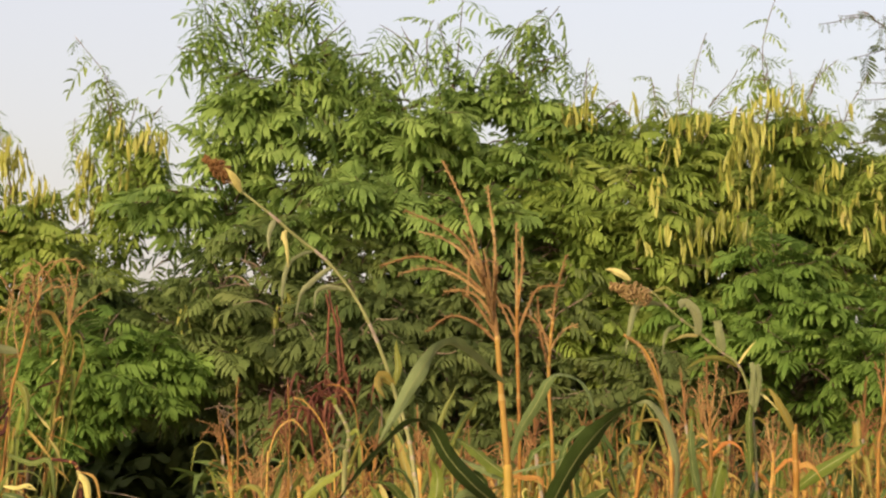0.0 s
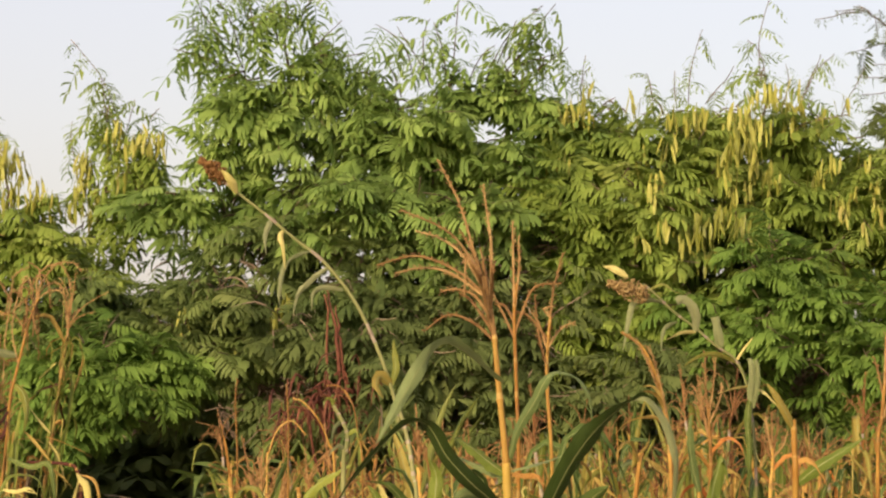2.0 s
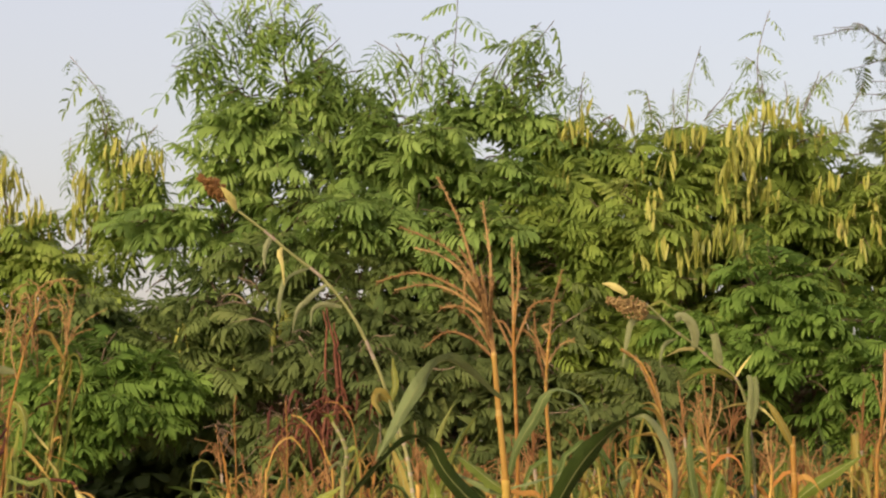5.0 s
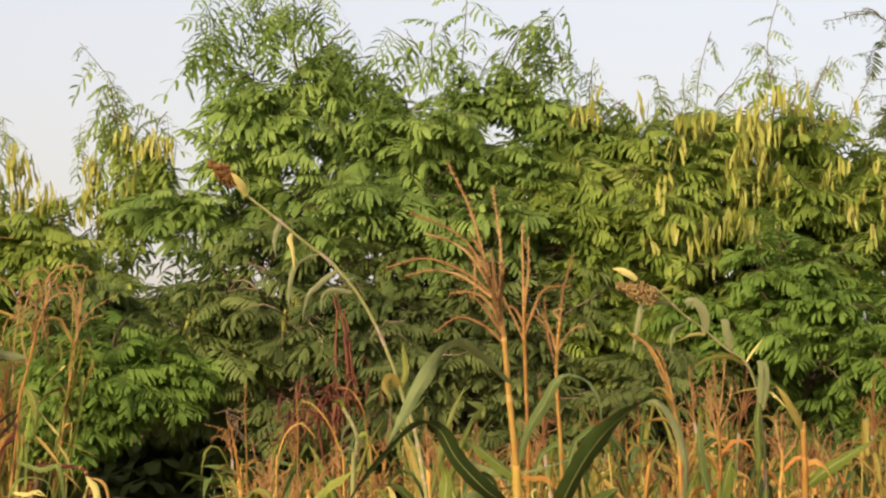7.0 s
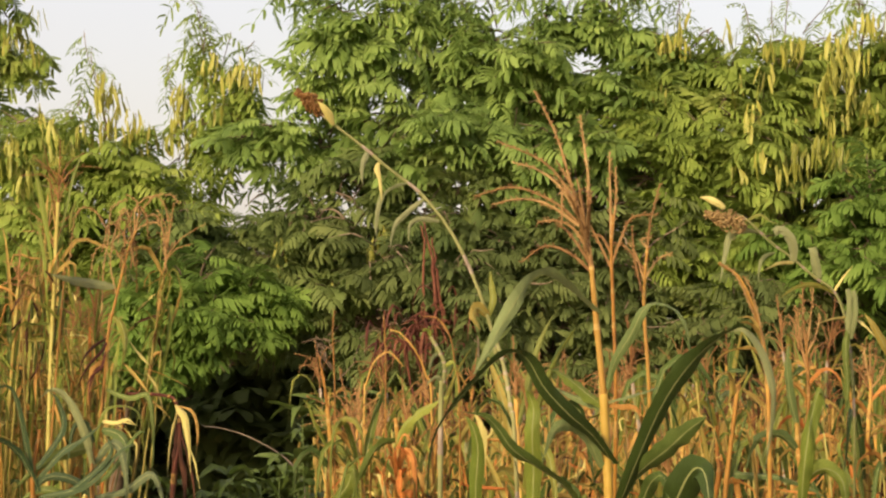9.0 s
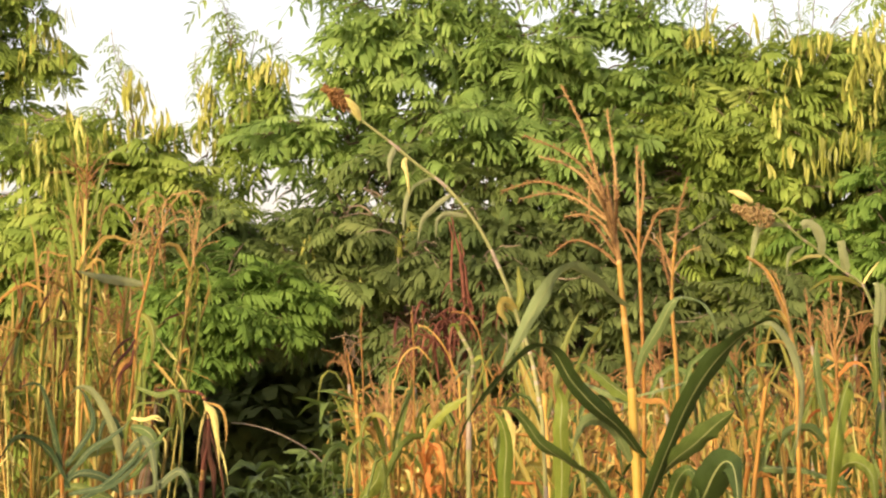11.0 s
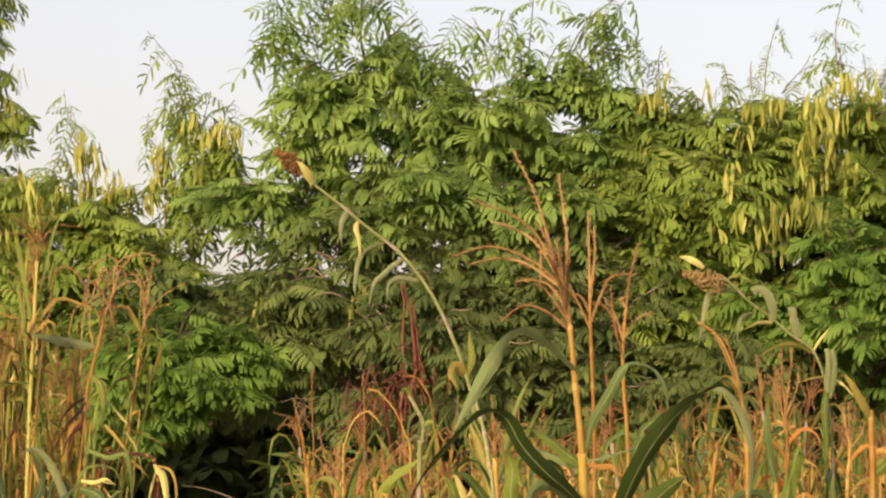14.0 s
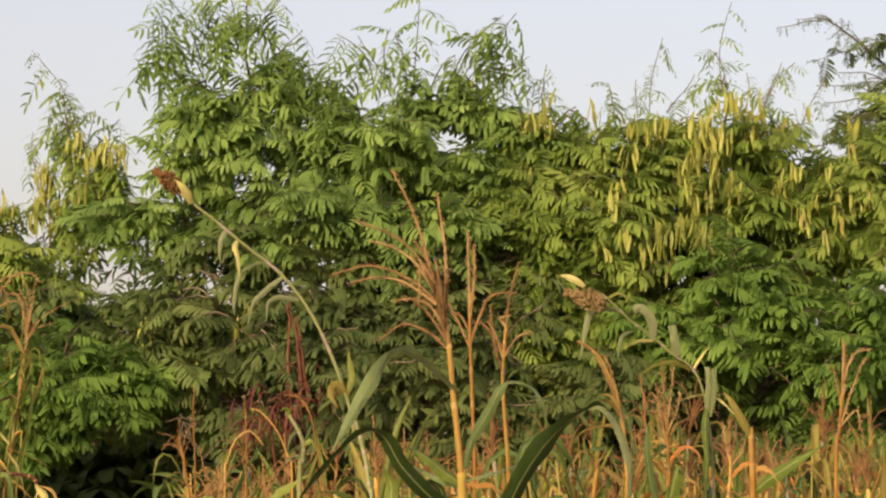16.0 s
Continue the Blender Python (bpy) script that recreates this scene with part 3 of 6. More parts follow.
for a, b in [
    ((-1.283, 17.40, 3.674), (-1.470, 17.40, 4.085)), ((-1.330, 17.40, 3.611), (-1.378, 17.40, 3.927)), ((-1.861, 17.40, 3.328), (-2.020, 17.40, 3.690)),
    ((-1.267, 17.40, 3.517), (-1.410, 17.40, 3.958)), ((-1.235, 17.40, 3.517), (-1.142, 17.40, 3.832)), ((-1.485, 17.40, 3.296), (-1.565, 17.40, 3.643)), ((-1.861, 17.40, 3.296), (-2.036, 17.40, 3.706)),
    ((-1.298, 17.40, 3.422), (-1.377, 17.40, 3.737)), ((-1.735, 17.40, 3.139), (-1.673, 17.40, 3.328)), ((-2.173, 17.40, 3.139), (-2.112, 17.40, 3.328)), ((-1.110, 17.40, 3.517), (-1.079, 17.40, 3.737)),
]:
    a, b = np.array(a), np.array(b)
    crown.sprig(a, b - a, 1.1 * float(np.linalg.norm(b - a)), 0.075, 0.74, 0.1, 0.003, FINE, 0.14)
for c in [(-1.279, 17.40, 2.841), (-1.107, 17.40, 2.872), (-0.946, 17.30, 2.880), (-0.821, 17.30, 2.833), (-1.389, 17.40, 2.888)]:
    crown.clump(c, 0.13, 4, size=0.8, kinds=FINE)
crown.finish(tree, M_TREE_Y, "olive feathery foliage")
limb(tree, "trunk", [(-1.9, 17.8, 0), (-1.85, 17.7, 1.2), (-1.7, 17.5, 2.0)], 0.06, 0.04)
limb(tree, "limb", [(-1.7, 17.5, 2.0), (-1.429, 17.50, 2.927), (-1.251, 17.40, 3.517)], 0.03, 0.006, seed=7)
limb(tree, "limb", [(-1.7, 17.5, 2.0), (-1.837, 17.50, 2.864), (-1.892, 17.40, 3.328)], 0.03, 0.006, seed=8)
limb(tree, "limb", [(-1.85, 17.7, 1.2), (-2.338, 17.50, 2.549), (-2.579, 17.40, 3.045)], 0.03, 0.008, seed=9)
hang_pods(tree, [((-1.452, 17.30, 3.395), .035, 8), ((-1.439, 17.30, 3.239), .05, 7), ((-1.066, 17.20, 3.478), .06, 8), ((-1.112, 17.20, 3.322), .05, 5), ((-1.259, 17.30, 3.536), .07, 5), ((-1.804, 17.30, 3.395), .05, 6), ((-1.808, 17.20, 3.198), .10, 9), ((-1.638, 17.20, 3.198), .06, 6),
    ((-2.241, 17.20, 3.151), .14, 10), ((-2.024, 17.20, 3.089), .10, 7), ((-2.288, 17.10, 2.895), .16, 10), ((-2.412, 17.10, 3.049), .12, 6), ((-1.405, 17.20, 3.089), .05, 4)], 21)

# pod-laden tree on the other side
tree = thing("tree", "broad olive-green tree heavy with yellow seed pods", "tree")
crown = Crown(3)
for c, r, n in [
    ((1.259, 17.20, 3.556), .28, 18), ((1.445, 17.20, 3.712), .18, 10), ((1.631, 17.20, 3.649), .20, 12), ((2.065, 17.20, 3.680), .18, 10), ((2.314, 17.20, 3.743), .16, 9), ((1.744, 17.10, 3.451), .24, 14), ((1.405, 17.10, 3.420), .24, 14), ((1.990, 17.10, 3.389), .24, 14), ((2.267, 17.10, 3.420), .22, 12), ((2.591, 17.20, 3.556), .22, 12), ((1.150, 17.00, 3.132), .36, 24), ((1.528, 17.10, 3.389), .30, 18), ((1.569, 16.90, 3.031), .40, 30), ((1.196, 16.80, 2.719), .40, 30),
    ((1.648, 16.80, 2.688), .40, 30), ((1.847, 17.20, 3.431), .26, 14), ((1.976, 17.00, 3.132), .38, 26), ((2.157, 17.20, 3.431), .26, 14), ((2.389, 17.10, 3.265), .36, 24),
    ((2.419, 17.30, 3.536), .20, 8), ((2.759, 17.10, 3.296), .40, 26), ((3.024, 17.20, 3.431), .34, 20), ((2.617, 17.00, 2.948), .42, 28), ((3.108, 17.00, 3.071), .45, 28), ((2.115, 16.90, 2.817), .38, 24),
    ((3.457, 17.20, 3.338), .45, 24), ((3.825, 17.20, 3.089), .5, 24), ((1.254, 17.60, 2.999), .42, 22), ((1.633, 17.60, 2.999), .42, 22), ((2.045, 17.60, 3.062), .42, 22), ((2.457, 17.60, 3.062), .42, 22), ((2.900, 17.60, 3.062), .42, 22), ((1.631, 17.60, 2.618), .42, 22), ((2.105, 17.60, 2.587), .42, 22), ((1.457, 16.70, 2.411), .36, 22), ((1.817, 16.70, 2.381), .34, 20),
]:
    crown.clump(c, r, n, size=1.0, fill=0.65 if c[2] > 3.35 else 1.5, reach=0.88, kinds=FINE if c[2] > 3.45 else LEAVES)
for a, b in [
    ((1.306, 17.20, 3.712), (1.279, 17.20, 4.024)), ((2.531, 17.20, 3.774), (2.698, 17.30, 4.070)), ((2.284, 17.20, 3.836), (2.257, 17.30, 4.290)),
    ((1.290, 17.20, 3.680), (1.276, 17.20, 3.993)), ((1.693, 17.20, 3.649), (1.643, 17.30, 4.039)), ((1.879, 17.20, 3.712), (1.924, 17.30, 4.133)), ((1.973, 17.20, 3.712), (2.173, 17.30, 3.913)),
    ((2.314, 17.20, 3.712), (2.285, 17.30, 4.259)), ((2.500, 17.20, 3.712), (2.673, 17.30, 4.070)), ((2.407, 17.20, 3.712), (2.485, 17.30, 3.944)), ((2.716, 17.20, 3.618), (2.859, 17.30, 3.913)), ((1.817, 17.20, 3.680), (1.798, 17.30, 3.881)),
]:
    a, b = np.array(a), np.array(b)
    crown.sprig(a, b - a, float(np.linalg.norm(b - a)), 0.085, 0.56, 0.15, 0.003, FINE, 0.14)
crown.finish(tree, M_TREE_Y, "olive feathery foliage")
limb(tree, "trunk", [(1.9, 17.8, 0), (1.95, 17.7, 1.0), (1.9, 17.5, 1.8)], 0.07, 0.05)
limb(tree, "limb", [(1.9, 17.5, 1.8), (1.730, 17.30, 2.973), (1.290, 17.20, 3.712)], 0.035, 0.006, seed=10)
limb(tree, "limb", [(1.9, 17.5, 1.8), (2.178, 17.40, 2.982), (2.327, 17.30, 3.756)], 0.035, 0.006, seed=12)
limb(tree, "limb", [(1.95, 17.7, 1.0), (2.707, 17.40, 2.606), (3.043, 17.30, 3.536)], 0.035, 0.008, seed=13)
hang_pods(tree, [
    ((1.252, 17.10, 3.699), .07, 7), ((1.499, 17.10, 3.699), .05, 3), ((1.842, 17.00, 3.593), .08, 9), ((2.148, 17.00, 3.563), .08, 12), ((2.347, 17.10, 3.761), .07, 8), ((2.516, 17.10, 3.652), .10, 9), ((2.149, 16.90, 3.290), .14, 9),
    ((1.802, 16.80, 3.143), .16, 10), ((1.114, 16.90, 3.336), .08, 4), ((1.971, 16.70, 2.983), .12, 8), ((1.689, 16.60, 2.824), .12, 6), ((2.879, 16.90, 3.336), .12, 7), ((2.739, 16.80, 3.113), .10, 6), ((2.300, 16.90, 3.245), .16, 7), ((3.092, 16.90, 3.336), .2, 8), ((1.937, 16.80, 3.022), .07, 9), ((1.745, 16.70, 2.847), .06, 7), ((2.149, 16.90, 3.397), .07, 8),
], 22, 0.24, 0.75)


# bushes below the trees
def bush(label, seed, mat, clumps, base, size=0.9, stems=3, gaps=((-0.90, 1.66, 0.44, 0.40, 1.0), (-1.06, 2.80, 0.25, 0.13, 0.95))):
    ob = thing("bush", label, "bush")
    cr = Crown(seed, gaps)
    for c, r, n in clumps:
        cr.clump(c, r, n, size=size, fill=1.35)
    cr.finish(ob, mat, "")
    rng = np.random.default_rng(seed + 100)
    for k in range(stems):
        c = np.array(sorted(clumps, key=lambda q: abs(q[0][0] - base[0]))[int(rng.integers(len(clumps) // 3))][0])
        b = np.array(base) + (rng.uniform(-0.15, 0.15), rng.uniform(-0.1, 0.1), 0)
        limb(ob, "stem", [b, (b * 0.6 + c * 0.4) * (1, 1, 0.9), c], 0.028, 0.008, seed=seed + k)
    return ob


bush("low green feathery bush overhanging the field edge", 5, M_TREE_G, [
    ((-1.503, 16.30, 2.213), .20, 16), ((-1.269, 16.30, 2.184), .22, 18), ((-1.006, 16.30, 2.126), .18, 12),
    ((-1.450, 16.20, 2.093), .16, 12), ((-1.203, 16.20, 2.122), .15, 12), ((-0.977, 16.30, 2.184), .14, 10), ((-1.536, 16.20, 1.918), .16, 14), ((-1.376, 16.20, 1.889), .15, 12), ((-1.188, 16.20, 1.933), .14, 12), ((-1.042, 16.20, 1.947), .12, 9), ((-0.655, 16.30, 2.009), .16, 9), ((-1.335, 16.40, 2.041), .2, 18), ((-1.070, 16.40, 2.071), .2, 18), ((-1.55, 16.45, 2.05), .2, 18), ((-0.85, 16.45, 2.12), .18, 14)], (-2.4, 17.6, 0), 0.86, 2)
# shaded lower foliage of tall tree and low bush, darkened by colour
ob = bush("shaded lower foliage of tree and bush, coloured duller green", 14, M_TREE_M, [
    ((-1.460, 16.80, 2.507), .26, 18), ((-1.219, 16.80, 2.477), .28, 20), ((-0.947, 16.80, 2.477), .26, 18), ((-1.451, 16.70, 2.321), .24, 16), ((-1.151, 16.70, 2.291), .26, 18), ((-0.876, 16.60, 2.316), .26, 18), ((-0.676, 16.80, 2.537), .30, 22), ((-0.667, 16.60, 2.286), .26, 18), ((-0.471, 16.50, 2.163), .22, 12),
    # the last four clumps are a roof added to darken the gap below
    ((-0.434, 16.75, 2.927), .22, 14), ((-0.207, 16.70, 2.922), .24, 15), ((0.048, 16.70, 2.802), .26, 16), ((-0.194, 16.90, 2.787), .36, 28), ((-0.562, 17.00, 2.856), .28, 18), ((-0.465, 16.80, 2.537), .32, 22), ((0.199, 16.80, 2.628), .40, 34), ((0.652, 16.80, 2.688), .40, 34), ((-0.012, 16.70, 2.561), .34, 24), ((-0.9, 17.4, 2.25), .36, 22), ((-1.25, 17.8, 2.25), .36, 22), ((-0.65, 18.0, 2.25), .36, 22), ((-1.0, 18.5, 2.2), .40, 24)], (0.2, 17.7, 0), 0.88, 3)
hang_pods(ob, [((-0.78, 16.45, 2.44), .12, 3), ((-1.18, 16.60, 2.50), .10, 1), ((-0.32, 16.45, 2.52), .08, 2)], 24, 0.05, 1.0)
bush("bright green feathery bush at the field edge", 6, M_TREE_G, [
    ((2.185, 16.30, 2.594), .30, 22), ((2.448, 16.30, 2.536), .32, 24), ((2.740, 16.30, 2.477), .34, 24), ((2.082, 16.20, 2.296), .28, 18), ((2.372, 16.20, 2.238), .32, 22), ((2.662, 16.20, 2.180), .32, 22), ((3.031, 16.30, 2.360), .38, 24), ((1.932, 16.40, 2.483), .26, 14), ((2.969, 16.30, 2.009), .32, 18)], (2.6, 17.0, 0), 0.9, 5)
# shade below the tall tree is partly in this bush's leaf colour
bush("green bush under the tall tree, shade put into its dull colour", 7, M_TREE_D, [
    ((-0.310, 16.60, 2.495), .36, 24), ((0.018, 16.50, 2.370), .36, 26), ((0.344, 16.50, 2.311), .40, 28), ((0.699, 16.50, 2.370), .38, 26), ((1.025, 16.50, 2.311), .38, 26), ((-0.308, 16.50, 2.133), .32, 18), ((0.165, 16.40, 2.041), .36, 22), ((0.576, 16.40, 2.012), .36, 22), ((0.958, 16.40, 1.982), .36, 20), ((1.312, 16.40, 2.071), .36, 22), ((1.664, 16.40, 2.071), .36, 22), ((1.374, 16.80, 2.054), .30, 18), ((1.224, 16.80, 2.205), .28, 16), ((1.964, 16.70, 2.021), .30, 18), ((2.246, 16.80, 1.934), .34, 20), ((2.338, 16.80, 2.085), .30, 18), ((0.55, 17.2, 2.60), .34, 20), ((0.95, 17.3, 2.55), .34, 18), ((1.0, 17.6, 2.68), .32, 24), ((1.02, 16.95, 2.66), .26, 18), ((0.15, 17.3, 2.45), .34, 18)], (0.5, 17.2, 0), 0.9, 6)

# bush added mostly out of view to block low sun from the gap
bush("added olive bush mostly out of view, shading the dark gap", 12, M_TREE_Y, [
    ((x, y, z), .5, 18) for x, y, z in [(-3.0, 17.9, 2.2), (-3.3, 17.9, 2.9), (-3.7, 17.7, 2.3), (-2.6, 18.0, 1.6), (-3.2, 17.8, 1.4), (-3.9, 17.6, 1.5), (-4.3, 17.6, 2.7), (-2.5, 18.2, 2.3), (-3.6, 17.7, 0.8)]], (-3.3, 18.0, 0), 1.2, 5)

# reddish dry shrub stems in the shade of the tall tree
ob = thing("shrub", "dry red-brown leafless shrub stems under the tree", "shrub")
for k, q in enumerate([
    [(-0.040, 16.00, 1.141), (-0.034, 16.00, 2.114), (-0.062, 16.00, 2.430), (-0.100, 16.05, 2.600)], [(0.017, 16.00, 1.141), (0.003, 16.00, 1.999), (-0.026, 16.00, 2.286), (-0.055, 16.00, 2.517)],
    [(-0.069, 16.10, 1.139), (-0.120, 16.00, 1.999), (-0.239, 15.90, 1.911), (-0.408, 15.80, 1.823)], [(-0.026, 16.00, 1.427), (-0.098, 16.00, 2.229), (-0.092, 16.00, 2.459), (-0.112, 16.00, 2.574)],
    [(-0.040, 16.00, 1.427), (0.046, 16.00, 2.114), (0.131, 15.90, 2.196)], [(-0.040, 15.90, 1.257), (-0.111, 15.90, 1.854), (-0.266, 15.80, 1.993), (-0.351, 15.80, 1.880)], [(-0.011, 15.90, 1.257), (-0.182, 15.90, 1.882), (-0.068, 15.90, 2.110), (0.046, 15.90, 1.996)]]):
    limb(ob, "stem", q, 0.015 if k < 2 else 0.008, 0.004, M_RED, 50 + k)

srng = np.random.default_rng(58)
for k in range(84):
    b = np.array((-0.125, 15.88, 2.010)) + srng.normal(0, 1, 3) * (0.13, 0.05, 0.09)
    a = srng.uniform(0, 6.28)
    o = np.array((math.cos(a), math.sin(a), 0)) * srng.uniform(0.05, 0.12)
    g = Geo()
    blade_geo(g, [b, b + o * 0.6 + (0, 0, 0.03), b + o + (0, 0, -0.04), b + o * 1.1 + (0, 0, -0.13)], srng.uniform(0.008, 0.020), twist=srng.uniform(-40, 40), twist_end=srng.uniform(-120, 120), fold=0.6, wave=0.3, seed=k, n=8)
    part("leaf", g.mesh("leaf", [M_RED, M_RED]), ob)

# thicket behind, closing the view below the crowns
rng = np.random.default_rng(77)
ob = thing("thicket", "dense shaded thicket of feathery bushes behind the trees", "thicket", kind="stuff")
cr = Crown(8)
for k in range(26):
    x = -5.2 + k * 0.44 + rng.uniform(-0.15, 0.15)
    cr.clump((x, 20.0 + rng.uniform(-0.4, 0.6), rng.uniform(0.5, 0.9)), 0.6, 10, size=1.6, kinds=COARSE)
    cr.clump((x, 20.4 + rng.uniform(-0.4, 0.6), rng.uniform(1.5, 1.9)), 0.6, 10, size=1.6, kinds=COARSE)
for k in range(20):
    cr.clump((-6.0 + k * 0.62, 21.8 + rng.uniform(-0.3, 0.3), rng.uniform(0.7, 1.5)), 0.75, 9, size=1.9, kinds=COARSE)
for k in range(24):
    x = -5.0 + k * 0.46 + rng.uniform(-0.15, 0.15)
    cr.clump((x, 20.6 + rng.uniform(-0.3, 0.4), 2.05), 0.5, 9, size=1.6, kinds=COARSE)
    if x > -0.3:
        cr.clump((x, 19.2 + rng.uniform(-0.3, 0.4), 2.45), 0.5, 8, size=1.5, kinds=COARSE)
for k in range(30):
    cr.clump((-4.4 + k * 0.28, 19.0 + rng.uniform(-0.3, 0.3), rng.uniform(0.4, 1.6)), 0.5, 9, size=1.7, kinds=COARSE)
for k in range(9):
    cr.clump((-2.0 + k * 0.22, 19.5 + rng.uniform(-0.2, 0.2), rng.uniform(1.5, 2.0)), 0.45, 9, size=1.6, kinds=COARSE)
# dark leaf tones add to the shade of the thicket
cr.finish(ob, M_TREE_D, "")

# taller tree reaching in from one side
tree = thing("tree", "taller tree with drooping olive foliage and pods", "tree")
crown = Crown(9)
for c, r, n in [((-2.673, 19.40, 4.065), .24, 16), ((-2.952, 19.40, 3.995), .32, 22), ((-2.886, 19.40, 4.417), .36, 24), ((-2.601, 19.40, 3.819), .14, 8), ((-3.234, 19.40, 4.206), .45, 26), ((-3.510, 19.40, 3.784), .45, 24), ((-2.948, 19.40, 3.538), .25, 12), ((-3.296, 19.40, 3.362), .4, 20), ((-2.702, 19.40, 3.362), .2, 10)]:
    crown.clump(c, r, n)
crown.finish(tree, M_TREE_Y, "")
limb(tree, "trunk", [(-3.7, 19.7, 0), (-3.65, 19.6, 1.6), (-3.5, 19.5, 2.8)], 0.08, 0.05)
limb(tree, "limb", [(-3.5, 19.5, 2.8), (-3.232, 19.40, 3.995), (-2.709, 19.40, 4.206)], 0.04, 0.008, seed=14)
limb(tree, "limb", [(-3.5, 19.5, 2.8), (-3.444, 19.40, 4.206), (-3.168, 19.40, 4.629)], 0.04, 0.01, seed=15)
hang_pods(tree, [((-2.638, 19.40, 4.030), .08, 8), ((-2.532, 19.40, 3.889), .05, 5), ((-2.741, 19.40, 3.819), .07, 5), ((-2.953, 19.40, 4.065), .15, 6)], 23)

# far thin-leaved tree
tree = thing("tree", "far thorn tree with sparse wispy branches", "tree")
crown = Crown(10)
for a, b in [((3.707, 22.00, 4.975), (3.588, 22.00, 5.055)), ((3.640, 22.00, 4.985), (3.324, 22.00, 4.930)), ((3.680, 22.00, 4.990), (3.440, 22.00, 4.999)), ((3.866, 22.00, 4.853), (3.730, 22.00, 4.940)), ((3.940, 22.00, 4.780), (3.850, 22.00, 4.900)), ((4.060, 22.00, 4.560), (3.740, 22.00, 4.660)), ((3.980, 22.00, 4.470), (3.640, 22.00, 4.560)), ((4.050, 22.00, 4.400), (3.600, 22.00, 4.410)), ((4.150, 22.00, 4.500), (3.900, 22.00, 4.650)), ((4.346, 22.00, 4.169), (3.790, 22.00, 4.200)), ((4.260, 22.00, 4.300), (3.700, 22.00, 4.320))]:
    a, b = np.array(a), np.array(b)
    crown.sprig(a, b - a, float(np.linalg.norm(b - a)), 0.055, 0.27, 0.2, 0.005, FINE, 0.12)
for k in range(14):
    q = np.array((3.70, 22.0, 4.97)) + np.array((0.40, 0.0, -0.34)) * k / 13
    crown.sprig(q, crown.rng.normal(0, 1, 3) * (1, 0.5, 1), 0.12, 0.05, 0.36, 0.2, 0.003, FINE, 0.1)
for c, r, n in [((4.05, 22.00, 4.38), .28, 14), ((3.85, 22.00, 4.22), .24, 10), ((4.348, 22.00, 4.329), .5, 14), ((4.668, 22.00, 4.568), .6, 16), ((4.741, 22.00, 4.090), .7, 16)]:
    crown.clump(c, r, n, size=0.8)
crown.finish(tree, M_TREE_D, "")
limb(tree, "trunk", [(5.4, 22.6, 0), (5.2, 22.4, 1.8), (4.703, 22.20, 3.952)], 0.12, 0.06)
limb(tree, "limb", [(4.703, 22.20, 3.952), (4.300, 22.10, 4.450), (4.064, 22.00, 4.672), (3.866, 22.00, 4.853), (3.680, 22.00, 4.985)], 0.013, 0.005, seed=16)


# ---- maize ----
def blade(parent, ctrl, width, mat, label="", **kw):
    g = Geo()
    blade_geo(g, ctrl, width, **kw)
    return part("leaf", g.mesh("leaf", [mat, mat if mat in (M_BLADE_DRY, M_RUST, M_RED, M_WITHER, M_STRAW, M_HUSK) else M_RIB]), parent, label)


def add_spikes(parent, paths, r, dens, seed, fat):
    for k, q in enumerate(paths):
        g = Geo()
        spike_geo(g, q, r, dens, seed + k, 16, fat)
        part("spike", g.mesh("spike", [M_TASSEL_H], False), parent)


def tassel(parent, base, up, seed, spread=0.5, length=0.30, branches=9, droop=0.15, mat=None):
    rng = np.random.default_rng(seed)
    base, up = np.array(base, float), unit(np.array(up, float))
    g = Geo()
    spike_geo(g, [base, base + up * length * 0.5, base + up * length], 0.0032, 60, seed)
    for k in range(branches):
        a = rng.uniform(0, 6.28)
        o = np.array((math.cos(a), math.sin(a), 0))
        s = base + up * length * rng.uniform(0.0, 0.35)
        ln = length * rng.uniform(0.5, 0.85)
        d = unit(up + o * spread * rng.uniform(0.4, 1.5))
        dr = rng.uniform(0, droop * 2)
        spike_geo(g, [s, s + d * ln * 0.5, s + d * ln + o * ln * 0.2 - np.array((0, 0, dr * ln))], 0.0024, 46, seed * 31 + k, 7)
    return part("tassel", g.mesh("tassel", [mat or M_TASSEL], False), parent)


